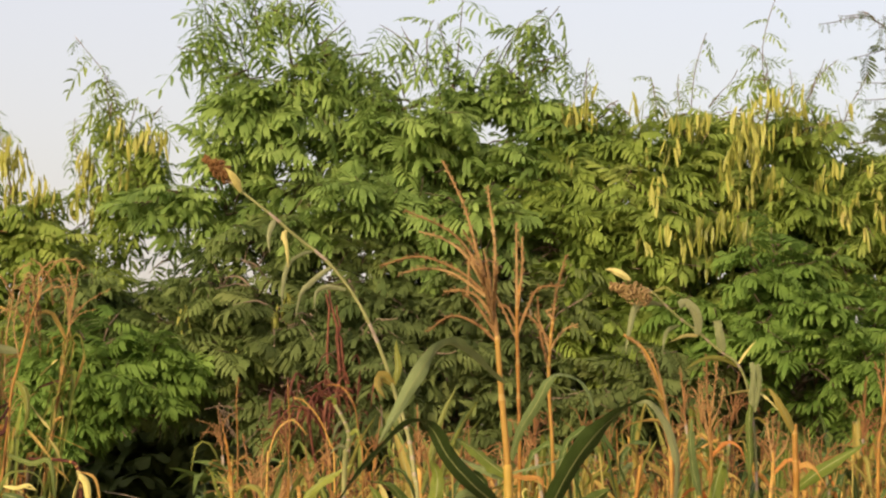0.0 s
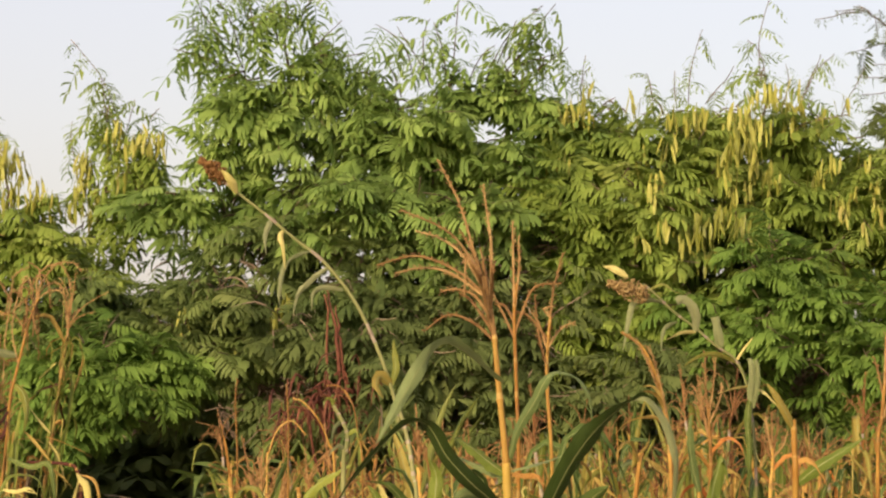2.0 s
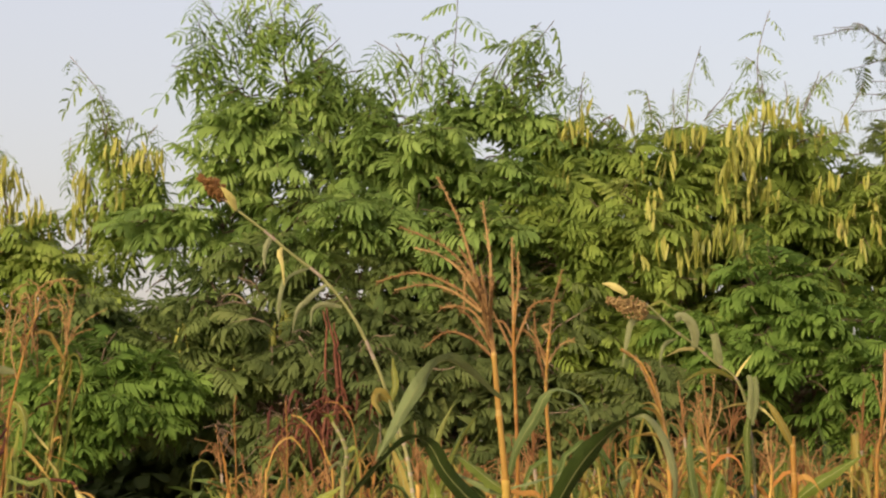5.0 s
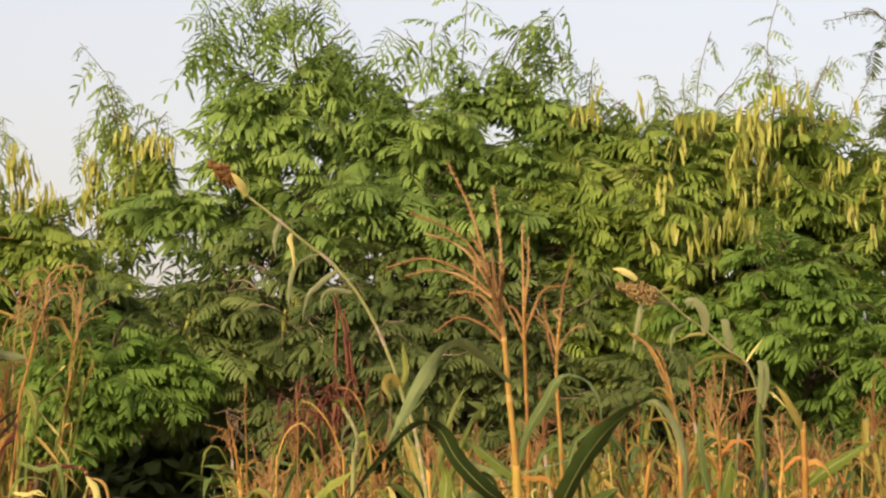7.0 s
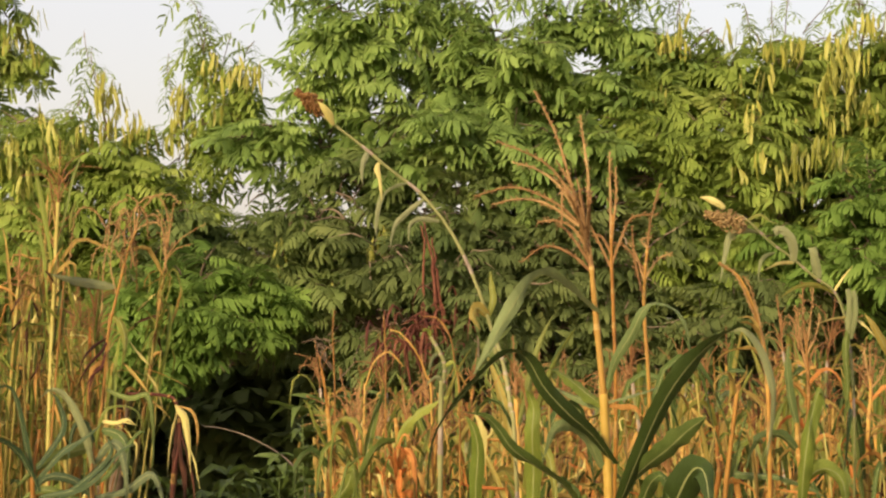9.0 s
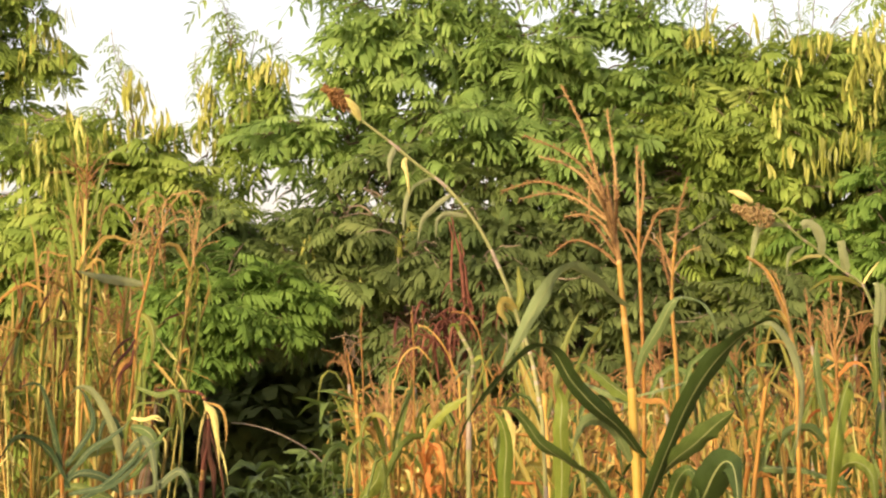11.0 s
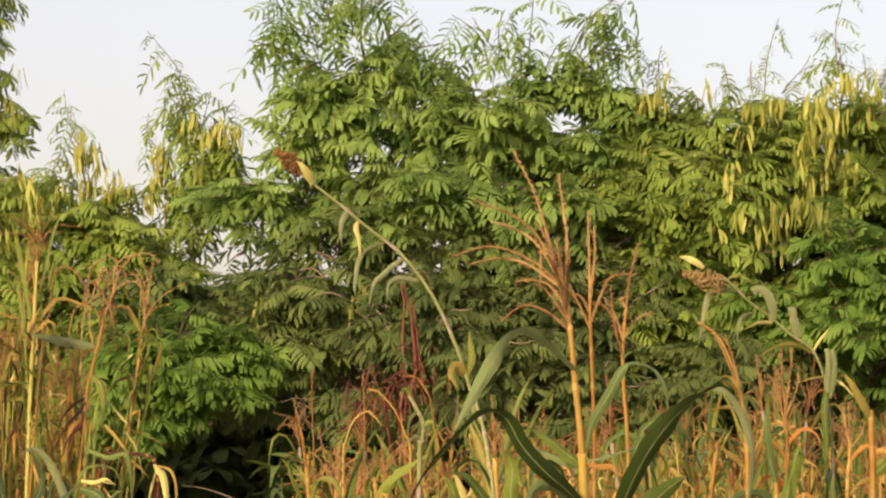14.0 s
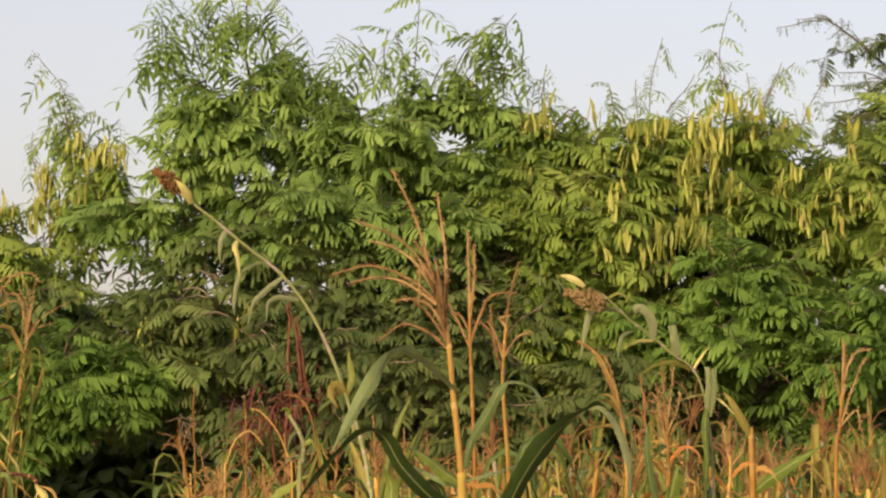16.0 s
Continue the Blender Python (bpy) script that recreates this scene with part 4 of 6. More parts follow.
def maize(label, seed, height, dry, group, leaves=9, stalk=None, low=0.45, slim=1.0, clutter=7, upright=False):
    """One maize plant standing at its base."""
    rng = np.random.default_rng(seed)
    ob = thing("maize_plant", label, "maize plant", group)
    lean = rng.normal(0, 0.05, 2)
    axis = [(0, 0, -0.03), (lean[0] * 0.2, lean[1] * 0.2, height * 0.4), (lean[0] * 0.6, lean[1] * 0.6, height * 0.75), (lean[0] * 1.3, lean[1] * 1.3, height)]
    part("stalk", stalk_mesh("stalk", axis, 0.012 if height < 1.9 else 0.0095, 0.006, stalk or M_STALK, 0.17, 6), ob)
    spine = curve(axis, 40)
    phi = rng.uniform(0, 6.28)
    for k in range(leaves):
        s = low + (0.95 - low) * (k + rng.uniform(0, 0.6)) / leaves
        phi += math.pi + rng.normal(0, 0.35)
        b = spine[min(39, int(s * 39))]
        is_dry = rng.random() < dry
        mat = (M_BLADE_DRY if rng.random() < (0.4 if upright else 0.75) else M_STRAW) if is_dry else ((M_BLADE_YG if upright else M_BLADE_Y) if rng.random() < 0.7 else M_BLADE)
        ln = rng.uniform(0.38, 0.62) * slim
        e = rng.uniform(0.7, 1.25)
        if upright:
            path = [(0, 0), (0.05, 0.30), (0.09 * e, 0.60), (0.13 * e, 0.85), (0.18 * e, 1.0)] if rng.random() < 0.5 else [(0, 0), (0.06, 0.18), (0.11 * e, 0.20), (0.15 * e, -0.05), (0.16 * e, -0.45), (0.16 * e, -0.85)]
        elif is_dry:
            path = [(0, 0), (0.05, 0.12), (0.09 * e, 0.10), (0.12 * e, -0.15), (0.14 * e, -0.45), (0.15 * e, -0.8)]
        elif rng.random() < 0.45:
            path = [(0, 0), (0.08, 0.26), (0.17 * e, 0.50), (0.28 * e, 0.72), (0.40 * e, 0.88)]
        else:
            path = [(0, 0), (0.09, 0.26), (0.22 * e, 0.45), (0.38 * e, 0.42), (0.48 * e, 0.15), (0.52 * e, -0.15)]
        c, sn = math.cos(phi), math.sin(phi)
        ctrl = [tuple(b + np.array((c * r * ln, sn * r * ln, h * ln))) for r, h in path]
        blade(ob, ctrl, rng.uniform(0.020, 0.038) * (0.6 if is_dry else 0.7 if upright else 1) * (0.6 + 0.4 * slim), mat, "dry tan leaf" if is_dry else "", twist=rng.normal(0, 25), twist_end=rng.normal(0, 70), fold=0.45, wave=0.25, seed=seed * 13 + k, n=9, view=(0, 0, 1))
    up = (lean[0] + rng.normal(0, 0.1), lean[1], 1)
    if upright or seed % 3:
        tassel(ob, axis[-1], up, seed + 500, rng.uniform(0.3, 0.9), rng.uniform(0.15, 0.25), int(rng.integers(7, 11)), rng.uniform(0.05, 0.6))
    for k in range(clutter):
        b = spine[int(rng.integers(20 if upright else 25, 39))]
        a = rng.uniform(0, 6.28)
        o = np.array((math.cos(a), math.sin(a), 0))
        ln = rng.uniform(0.14, 0.34)
        rise = rng.uniform(-0.1, 0.9)
        if k % 5 > 1:
            o, rise = o * 0.35, rng.uniform(0.1, 0.35)
        ctrl = [b, b + o * ln * 0.25 + (0, 0, ln * rise * 0.4), b + o * ln * 0.45 + rng.normal(0, 0.02, 3) + (0, 0, ln * rise * 0.5), b + o * ln * 0.6 + rng.normal(0, 0.03, 3) + (0, 0, ln * (rise - 0.7))]
        blade(ob, ctrl, rng.uniform(0.010, 0.022), (M_BLADE_DRY, M_STRAW, M_BLADE_Y, M_STRAW)[k % 4], "thin shrivelled leaf", twist=rng.uniform(-60, 60), twist_end=rng.uniform(-180, 180), fold=0.7, wave=0.3, seed=seed * 17 + k, n=7, view=(0, 0, 1))
    litter(ob, rng, height, spine, 2 if upright else 4, (0.12, 0.22, 0.04, 0.24, 0.10, 0.08, 0.20) if upright else (0.18, 0.17, 0.09, 0.20, 0.10, 0.12, 0.14))
    return ob


def litter(ob, rng, height, spine, shoots, mix):
    """Bare side shoots and crumpled leaf scraps in the upper half of a ripe plant."""
    g = Geo()
    for _ in range(shoots):
        a, r = rng.uniform(0, 6.28), rng.uniform(0.03, 0.11)
        o = np.array((math.cos(a) * r, math.sin(a) * r, 0))
        top = height * rng.uniform(0.84, 1.06)
        p = curve([o * 0.5 + (0, 0, height * 0.3), o + (0, 0, top * 0.7) + rng.normal(0, 0.012, 3), o * 1.25 + (0, 0, top) + rng.normal(0, 0.03, 3)], 8)
        tube(g, p, np.linspace(rng.uniform(0.0045, 0.0075), 0.0025, 8), 5, int(rng.integers(2)))
    tagged(part("shoot_mass", g.mesh("shoot_mass", [M_STALK_F, M_STALK_T]), ob, "bare golden side shoots"), kind="stuff")
    g = Geo()
    for k in range(22):
        b = spine[int(rng.integers(26, 40))] + rng.normal(0, 0.045, 3) * (1, 1, 0.6)
        ln = rng.uniform(0.05, 0.13) * (1.5 if shoots < 4 else 1)
        d = unit(rng.normal(0, 1, 3) * (0.45, 0.45, 1))
        m = int(rng.choice(7, p=mix))
        at = len(g.m)
        blade_geo(g, [b, b + d * ln * 0.5 + rng.normal(0, 0.012, 3), b + d * ln + rng.normal(0, 0.02, 3) - (0, 0, 0.02)], rng.uniform(0.008, 0.018), twist=rng.uniform(-60, 60), twist_end=rng.uniform(-160, 160), fold=0.6, wave=0.3, seed=k, n=4, view=(0, 0, 1))
        g.m[at:] = [m] * (len(g.m) - at)
    tagged(part("scrap_mass", g.mesh("scrap_mass", [M_BLADE_DRY, M_STRAW, M_RUST, M_BLADE_Y, M_HUSK, M_WITHER, M_BLADE_YG]), ob, "crumpled dry leaf scraps"), kind="stuff")


FIELD = [maize("ripening maize plant with golden stalk and rusty tassel", 200 + k, 1.52 + 0.03 * k, 0.38 + 0.07 * (k % 6), "field maize", 9 + k % 3, M_STALK_F if k % 4 else M_STALK_G, 0.55, 0.85, 7) for k in range(9)]
TALL = [maize("tall ripe maize plant, golden stalk, drooping leaves", 300 + k, 2.0 + 0.05 * k, 0.36, "tall maize stand", 12, M_STALK_T, 0.42, 0.75, 11, True) for k in range(5)]


def sow(kinds, places):
    for k, (x, y, turn, size, tilt) in enumerate(places):
        kind = kinds[k % len(kinds)]
        m = pose(x, y, 0, tilt[0], tilt[1], turn) @ Matrix.Scale(size, 4)
        if k < len(kinds):
            kind.matrix_basis = m
        else:
            c = copy_thing(kind, m)
            c.matrix_basis = m


rng = np.random.default_rng(5)
rows = []
for y in np.arange(8.7, 16.0, 0.5):
    for x in np.arange(-0.8, 3.5, 0.22 if y < 12 else 0.27):
        q = (x + rng.normal(0, 0.05), y + rng.normal(0, 0.08))
        if q[0] < -0.25 - 0.05 * (y - 9) or q[0] > 0.21 * q[1] + 0.2:
            continue
        if y < 9.4 and (rng.random() < 0.35 or abs(q[0] - 0.55) < 0.12):
            continue
        size = rng.uniform(0.82, 0.97) + (0.021 if q[0] > 0.03 * q[1] else 0.011) * (y - 8.7)
        rows.append((*q, rng.uniform(0, 360), size, rng.normal(0, 3.0, 2)))
rng.shuffle(rows)
sow(FIELD, rows)
rows = []
for y in (11.0, 11.4, 11.8, 12.2, 12.7, 13.2):
    for x in np.arange(-3.3, -1.0, 0.135):
        if x > -0.106 * y - 0.02:
            continue
        rows.append((x + rng.normal(0, 0.04), y + rng.normal(0, 0.06), rng.uniform(0, 360), rng.uniform(0.80, 1.06), (rng.normal(0, 4), 2 + rng.normal(0, 5.0))))
sow(TALL, rows)

# tall plant at the edge of the stand, with an arching tassel
ob = thing("maize_plant", "tall yellow maize plant with arching straw tassel", "maize plant", "tall maize stand")
part("stalk", stalk_mesh("stalk", [(-1.26, 11.0, -0.03), (-1.24, 11.0, 0.7), (-1.206, 10.90, 1.333), (-1.175, 10.90, 1.645), (-1.157, 10.90, 1.860), (-1.132, 10.90, 1.977), (-1.094, 10.90, 2.134), (-1.065, 10.90, 2.212)], 0.0065, 0.004, M_STALK_F, 0.16, 8), ob)
spikes = [
    [(-1.181, 10.90, 1.918), (-1.176, 10.90, 2.075), (-1.159, 10.90, 2.193), (-1.148, 10.90, 2.291), (-1.095, 10.90, 2.326)], [(-1.075, 10.90, 2.193), (-1.046, 10.90, 2.281), (-0.988, 10.90, 2.334), (-0.944, 10.90, 2.248)],
    [(-1.069, 10.90, 2.212), (-1.022, 10.90, 2.242), (-0.975, 10.90, 2.228), (-0.963, 10.90, 2.114)], [(-1.069, 10.90, 2.202), (-1.066, 10.90, 2.291), (-1.023, 10.90, 2.330), (-0.948, 10.90, 2.340), (-0.913, 10.90, 2.310)],
    [(-1.075, 10.90, 2.193), (-1.105, 10.90, 2.251), (-1.134, 10.90, 2.242)], [(-1.065, 10.90, 2.212), (-1.056, 10.90, 2.281), (-1.066, 10.90, 2.320), (-1.095, 10.90, 2.340)], [(-1.132, 10.90, 1.997), (-1.151, 10.90, 2.095), (-1.143, 10.90, 2.173), (-1.120, 10.90, 2.202)],
]
rng = np.random.default_rng(29)
for k in range(11):
    b = np.array((-1.09, 10.90, 2.14)) + (rng.normal(0, 0.03), rng.normal(0, 0.03), rng.uniform(-0.06, 0.08))
    a, ln = rng.uniform(0, 6.28), rng.uniform(0.07, 0.15)
    o = np.array((math.cos(a), math.sin(a) * 0.6, 0)) * ln
    spikes.append([tuple(b), tuple(b + o * 0.5 + (0, 0, ln * 0.7)), tuple(b + o + (0, 0, ln * 0.6)), tuple(b + o * 1.2 + (0, 0, -ln * rng.uniform(0.1, 0.9)))])
g = Geo()
tube(g, curve([(-1.094, 10.90, 2.134), (-1.065, 10.90, 2.212)], 5), 0.0045, 6)
add_spikes(part("tassel", g.mesh("tassel", [M_TASSEL_H], False), ob), spikes, 0.0028, 170, 1200, 1.0)
for k, (q, w, mat) in enumerate([
    ([(-1.142, 10.90, 1.918), (-1.107, 10.85, 1.887), (-1.088, 10.80, 1.818), (-1.101, 10.80, 1.731)], 0.03, M_BLADE_Y), ([(-1.160, 10.90, 1.664), (-1.076, 10.85, 1.635), (-1.010, 10.80, 1.644), (-0.990, 10.80, 1.528), (-0.993, 10.80, 1.373)], 0.024, M_BLADE), ([(-1.133, 10.90, 2.020), (-1.205, 10.85, 2.029), (-1.268, 10.72, 2.035), (-1.333, 10.66, 2.053)], 0.026, M_BLADE_P),
    ([(-1.161, 10.90, 1.830), (-1.178, 10.85, 1.790), (-1.217, 10.80, 1.740), (-1.261, 10.80, 1.653)], 0.013, M_RED), ([(-1.166, 10.90, 1.801), (-1.174, 10.85, 1.741), (-1.207, 10.80, 1.702), (-1.236, 10.80, 1.624)], 0.012, M_RED), ([(-1.165, 10.90, 1.840), (-1.198, 10.85, 1.815), (-1.227, 10.80, 1.775), (-1.246, 10.80, 1.721)], 0.012, M_WITHER), ([(-1.168, 10.90, 1.742), (-1.194, 10.85, 1.732), (-1.211, 10.80, 1.663), (-1.207, 10.80, 1.605)], 0.010, M_RED), ([(-1.178, 10.90, 1.528), (-1.114, 10.85, 1.508), (-1.080, 10.80, 1.451), (-1.089, 10.80, 1.316)], 0.042, M_BLADE_L),
    ([(-1.182, 10.90, 1.557), (-1.124, 10.85, 1.551), (-1.081, 10.80, 1.562), (-1.052, 10.80, 1.543)], 0.016, M_HUSK), ([(-1.193, 10.90, 1.470), (-1.264, 10.80, 1.451), (-1.347, 10.70, 1.413), (-1.461, 10.70, 1.317)], 0.05, M_BLADE),
    ([(-1.164, 10.90, 1.762), (-1.203, 10.85, 1.722), (-1.216, 10.80, 1.605)], 0.03, M_BLADE_DRY)]):
    blade(ob, q, w * 1.35 if k == 2 else w, mat, "", twist=-15 if k == 2 else 20, twist_end=5 if k == 2 else 40, seed=140 + k, n=14)

# broken plant with a husk hanging down at the dark gap
ob = thing("maize_plant", "broken maize plant with pale husk leaf hanging down", "maize plant")
part("stalk", stalk_mesh("stalk", [(-0.93, 11.1, -0.03), (-0.94, 11.1, 0.6), (-0.942, 11.00, 1.293), (-0.917, 11.00, 1.489), (-0.930, 11.00, 1.617), (-0.973, 11.00, 1.646), (-1.101, 11.00, 1.652)], 0.009, 0.0055, M_RED, 0.2, 8), ob, "reddish bent stalk")
blade(ob, [(-0.925, 10.95, 1.614), (-0.896, 10.93, 1.571), (-0.879, 10.92, 1.479), (-0.871, 10.92, 1.372)], 0.036, M_HUSK, "pale yellow dry husk", twist=[70, 10, 15, 50], seed=5, n=16, fold=0.45, taper=1.3)
blade(ob, [(-0.882, 10.95, 1.469), (-0.858, 10.93, 1.411), (-0.839, 10.92, 1.314)], 0.008, M_HUSK, "pale yellow dry husk", twist=10, twist_end=20, seed=6, n=10, fold=0.3)
blade(ob, [(-0.927, 10.97, 1.611), (-0.871, 10.96, 1.591), (-0.851, 10.96, 1.518), (-0.859, 10.96, 1.421)], 0.012, M_BLADE_DRY, "rust-brown dry leaf", twist=[60, 20, 10, 60], seed=7, n=12, fold=0.4)
blade(ob, [(-0.925, 10.99, 1.587), (-0.939, 10.98, 1.528), (-0.951, 10.98, 1.450), (-0.958, 10.98, 1.352)], 0.010, M_HUSK, "", twist=20, twist_end=60, seed=8, n=12, fold=0.4)
for k, w in enumerate([0.022, 0.026, 0.012]):
    blade(ob, [(-0.917, 11.00, 1.528) if k else (-0.925, 11.00, 1.548), ((-0.928, 10.99, 1.450), (-0.908, 10.99, 1.450), (-0.885, 10.99, 1.430), (-0.952, 10.99, 1.450))[k], ((-0.935, 10.99, 1.352), (-0.900, 10.99, 1.352), (-0.868, 10.99, 1.332), (-0.963, 10.99, 1.352))[k], ((-0.942, 10.99, 1.215), (-0.895, 10.99, 1.215), (-0.860, 10.99, 1.215), (-0.970, 10.99, 1.215))[k]], w, M_WITHER, "dark red-brown withered leaf", twist=[20, 60, -20, 30], seed=30 + k, n=12, fold=0.7, wave=0.4)

# dry twig hanging across the dark gap
ob = thing("dry_twig", "thin grey dry twig hanging across the dark gap", "twig")
g = Geo()
tube(g, curve([(-0.961, 12.60, 1.546), (-0.866, 12.60, 1.532), (-0.753, 12.60, 1.492), (-0.613, 12.60, 1.402), (-0.550, 12.60, 1.263), (-0.55, 12.6, 0.6), (-0.54, 12.6, -0.02)], 30), np.linspace(0.0018, 0.005, 30), 6)
part("stem", g.mesh("stem", [M_TWIG]), ob)

# broad green leaves of the front row
ob = thing("maize_plant", "leafy maize plant with long bluish-green leaves", "maize plant")
part("stalk", stalk_mesh("stalk", [(-1.22, 10.3, -0.03), (-1.22, 10.3, 0.6), (-1.320, 10.20, 1.271), (-1.303, 10.20, 1.526)], 0.012, 0.006, M_STALK, 0.2, 8), ob)
for k, q in enumerate([
    [(-1.311, 10.20, 1.362), (-1.224, 10.15, 1.454), (-1.146, 10.10, 1.499), (-1.083, 10.10, 1.553)], [(-1.312, 10.20, 1.399), (-1.230, 10.20, 1.526), (-1.249, 10.20, 1.617), (-1.277, 10.20, 1.654)],
    [(-1.320, 10.20, 1.344), (-1.352, 10.15, 1.526), (-1.382, 10.10, 1.652), (-1.454, 10.10, 1.652)], [(-1.302, 10.20, 1.308), (-1.150, 10.15, 1.345), (-1.037, 10.10, 1.454), (-0.983, 10.10, 1.481)], [(-1.292, 10.20, 1.271), (-1.151, 10.15, 1.363), (-1.064, 10.10, 1.454), (-1.092, 10.10, 1.526)], [(-1.302, 10.20, 1.326), (-1.369, 10.15, 1.454), (-1.453, 10.10, 1.490), (-1.524, 10.10, 1.400)]]):
    blade(ob, q, 0.030, M_BLADE_T, "", twist=30, twist_end=60, seed=150 + k, n=14)

ob = thing("maize_plant", "leafy maize plant with drooping blue-green leaves", "maize plant")
part("stalk", stalk_mesh("stalk", [(-1.06, 10.6, -0.03), (-1.06, 10.6, 0.6), (-1.161, 10.50, 1.265), (-1.157, 10.50, 1.489)], 0.010, 0.006, M_STALK_F, 0.2, 8), ob)
for k, (q, w, mat, tw) in enumerate([
    ([(-1.160, 10.50, 1.377), (-1.187, 10.46, 1.508), (-1.232, 10.44, 1.611), (-1.286, 10.42, 1.657), (-1.332, 10.42, 1.629)], 0.046, M_BLADE_P, [20, 0, 20, 50]), ([(-1.159, 10.50, 1.414), (-1.112, 10.46, 1.471), (-1.072, 10.44, 1.471), (-1.048, 10.43, 1.378), (-1.044, 10.43, 1.266)], 0.050, M_BLADE_T, [30, 10, 0, 10]),
    ([(-1.158, 10.50, 1.340), (-1.092, 10.46, 1.396), (-1.016, 10.44, 1.508), (-0.982, 10.43, 1.517)], 0.030, M_BLADE, [30, 20, 50]), ([(-1.160, 10.50, 1.302), (-1.223, 10.46, 1.359), (-1.305, 10.44, 1.368), (-1.368, 10.43, 1.303)], 0.050, M_BLADE_T, [-30, -10, 20]),
    ([(-1.161, 10.50, 1.265), (-1.241, 10.46, 1.303), (-1.333, 10.44, 1.326), (-1.424, 10.43, 1.266)], 0.055, M_BLADE, [-30, -10, 10]), ([(-1.157, 10.50, 1.452), (-1.141, 10.47, 1.546), (-1.103, 10.46, 1.602), (-1.018, 10.45, 1.592), (-0.983, 10.44, 1.508)], 0.028, M_BLADE_Y, [20, 40, 70, 30]),
    ([(-1.158, 10.50, 1.302), (-1.055, 10.46, 1.322), (-0.969, 10.44, 1.378), (-0.930, 10.43, 1.322), (-0.920, 10.43, 1.211)], 0.046, M_BLADE_T, [30, 20, 40]), ([(-1.157, 10.50, 1.471), (-1.188, 10.47, 1.546), (-1.223, 10.45, 1.527), (-1.240, 10.44, 1.415)], 0.034, M_BLADE_T, [30, 20, 20])]):
    blade(ob, q, w * 0.66, mat, "", twist=tw, seed=500 + k, n=18, fold=0.4, wave=0.2)

# near maize plant with golden stalk
Y0 = 7.2
ob = thing("maize_plant", "near maize plant, golden stalk, bare red-brown tassel", "maize plant")
part("stalk", stalk_mesh("stalk", [(0.42, Y0, -0.03), (0.40, Y0, 0.8), (0.378, 7.20, 1.364), (0.366, 7.20, 1.596), (0.349, 7.20, 1.776), (0.339, 7.20, 1.893)], 0.0096, 0.0058, M_STALK, 0.43, 10, 1.6), ob, "golden-brown jointed stalk")
part("sheath", stalk_mesh("sheath", [(0.42, Y0, 0.3), (0.40, Y0, 0.8), (0.378, 7.20, 1.364), (0.371, 7.20, 1.493), (0.366, 7.20, 1.598)], 0.0122, 0.0102, M_SHEATH, 0.60, 12), ob, "smooth golden-yellow leaf sheath")
g, spikes = Geo(), []
for q in [
    [(0.331, 7.20, 1.945), (0.295, 7.20, 2.074), (0.260, 7.20, 2.191), (0.209, 7.20, 2.295)],
    [(0.331, 7.20, 1.957), (0.332, 7.18, 2.086), (0.324, 7.20, 2.165), (0.314, 7.20, 2.237)],
    [(0.318, 7.20, 1.996), (0.279, 7.18, 2.073), (0.226, 7.15, 2.128), (0.123, 7.10, 2.169)],
    [(0.316, 7.20, 1.996), (0.267, 7.20, 2.074), (0.215, 7.20, 2.113), (0.161, 7.20, 2.129)],
    [(0.318, 7.20, 1.983), (0.254, 7.20, 2.038), (0.163, 7.20, 2.072), (0.070, 7.20, 2.051)],
    [(0.312, 7.20, 1.983), (0.241, 7.22, 2.034), (0.177, 7.25, 2.049), (0.112, 7.25, 2.036)],
    [(0.325, 7.20, 1.957), (0.305, 7.20, 2.048), (0.282, 7.25, 2.104), (0.262, 7.25, 2.137)],
    [(0.331, 7.20, 1.932), (0.292, 7.20, 1.983), (0.247, 7.20, 1.996), (0.215, 7.20, 1.990)],
    [(0.337, 7.20, 1.880), (0.292, 7.20, 1.919), (0.234, 7.20, 1.937), (0.178, 7.20, 1.899)],
    [(0.339, 7.20, 1.893), (0.305, 7.20, 1.945), (0.281, 7.25, 1.980), (0.262, 7.25, 1.987)],
    [(0.331, 7.20, 1.932), (0.324, 7.25, 2.026), (0.312, 7.30, 2.095)],
    [(0.331, 7.20, 1.919), (0.311, 7.15, 1.993), (0.286, 7.10, 2.041), (0.271, 7.10, 2.060), (0.267, 7.08, 1.975)],
]:
    spikes.append(q)
tube(g, [(0.340, 7.20, 1.880), (0.334, 7.20, 1.932), (0.323, 7.20, 1.996), (0.313, 7.20, 2.061)], [0.0064, 0.0058, 0.005, 0.003], 8)
top = part("tassel", g.mesh("tassel", [M_TASSEL_H], False), ob, "bare red-brown branching tassel")
rng = np.random.default_rng(17)
for k in range(2):
    a, ln = rng.uniform(-1.1, 0.2), rng.uniform(0.08, 0.17)
    b = np.array((0.332, 7.20, 1.93)) + (0, 0, rng.uniform(-0.03, 0.06))
    spikes.append([tuple(b), tuple(b + (math.sin(a) * ln * 0.35, rng.normal(0, 0.03), ln * 0.5)), tuple(b + (math.sin(a) * ln * 0.8, rng.normal(0, 0.05), ln * 0.9)), tuple(b + (math.sin(a) * ln * 1.25, rng.normal(0, 0.06), ln * (0.9 if abs(a) > 0.5 else 1.25)))])
add_spikes(top, spikes, 0.0043, 150, 900, 0.88)
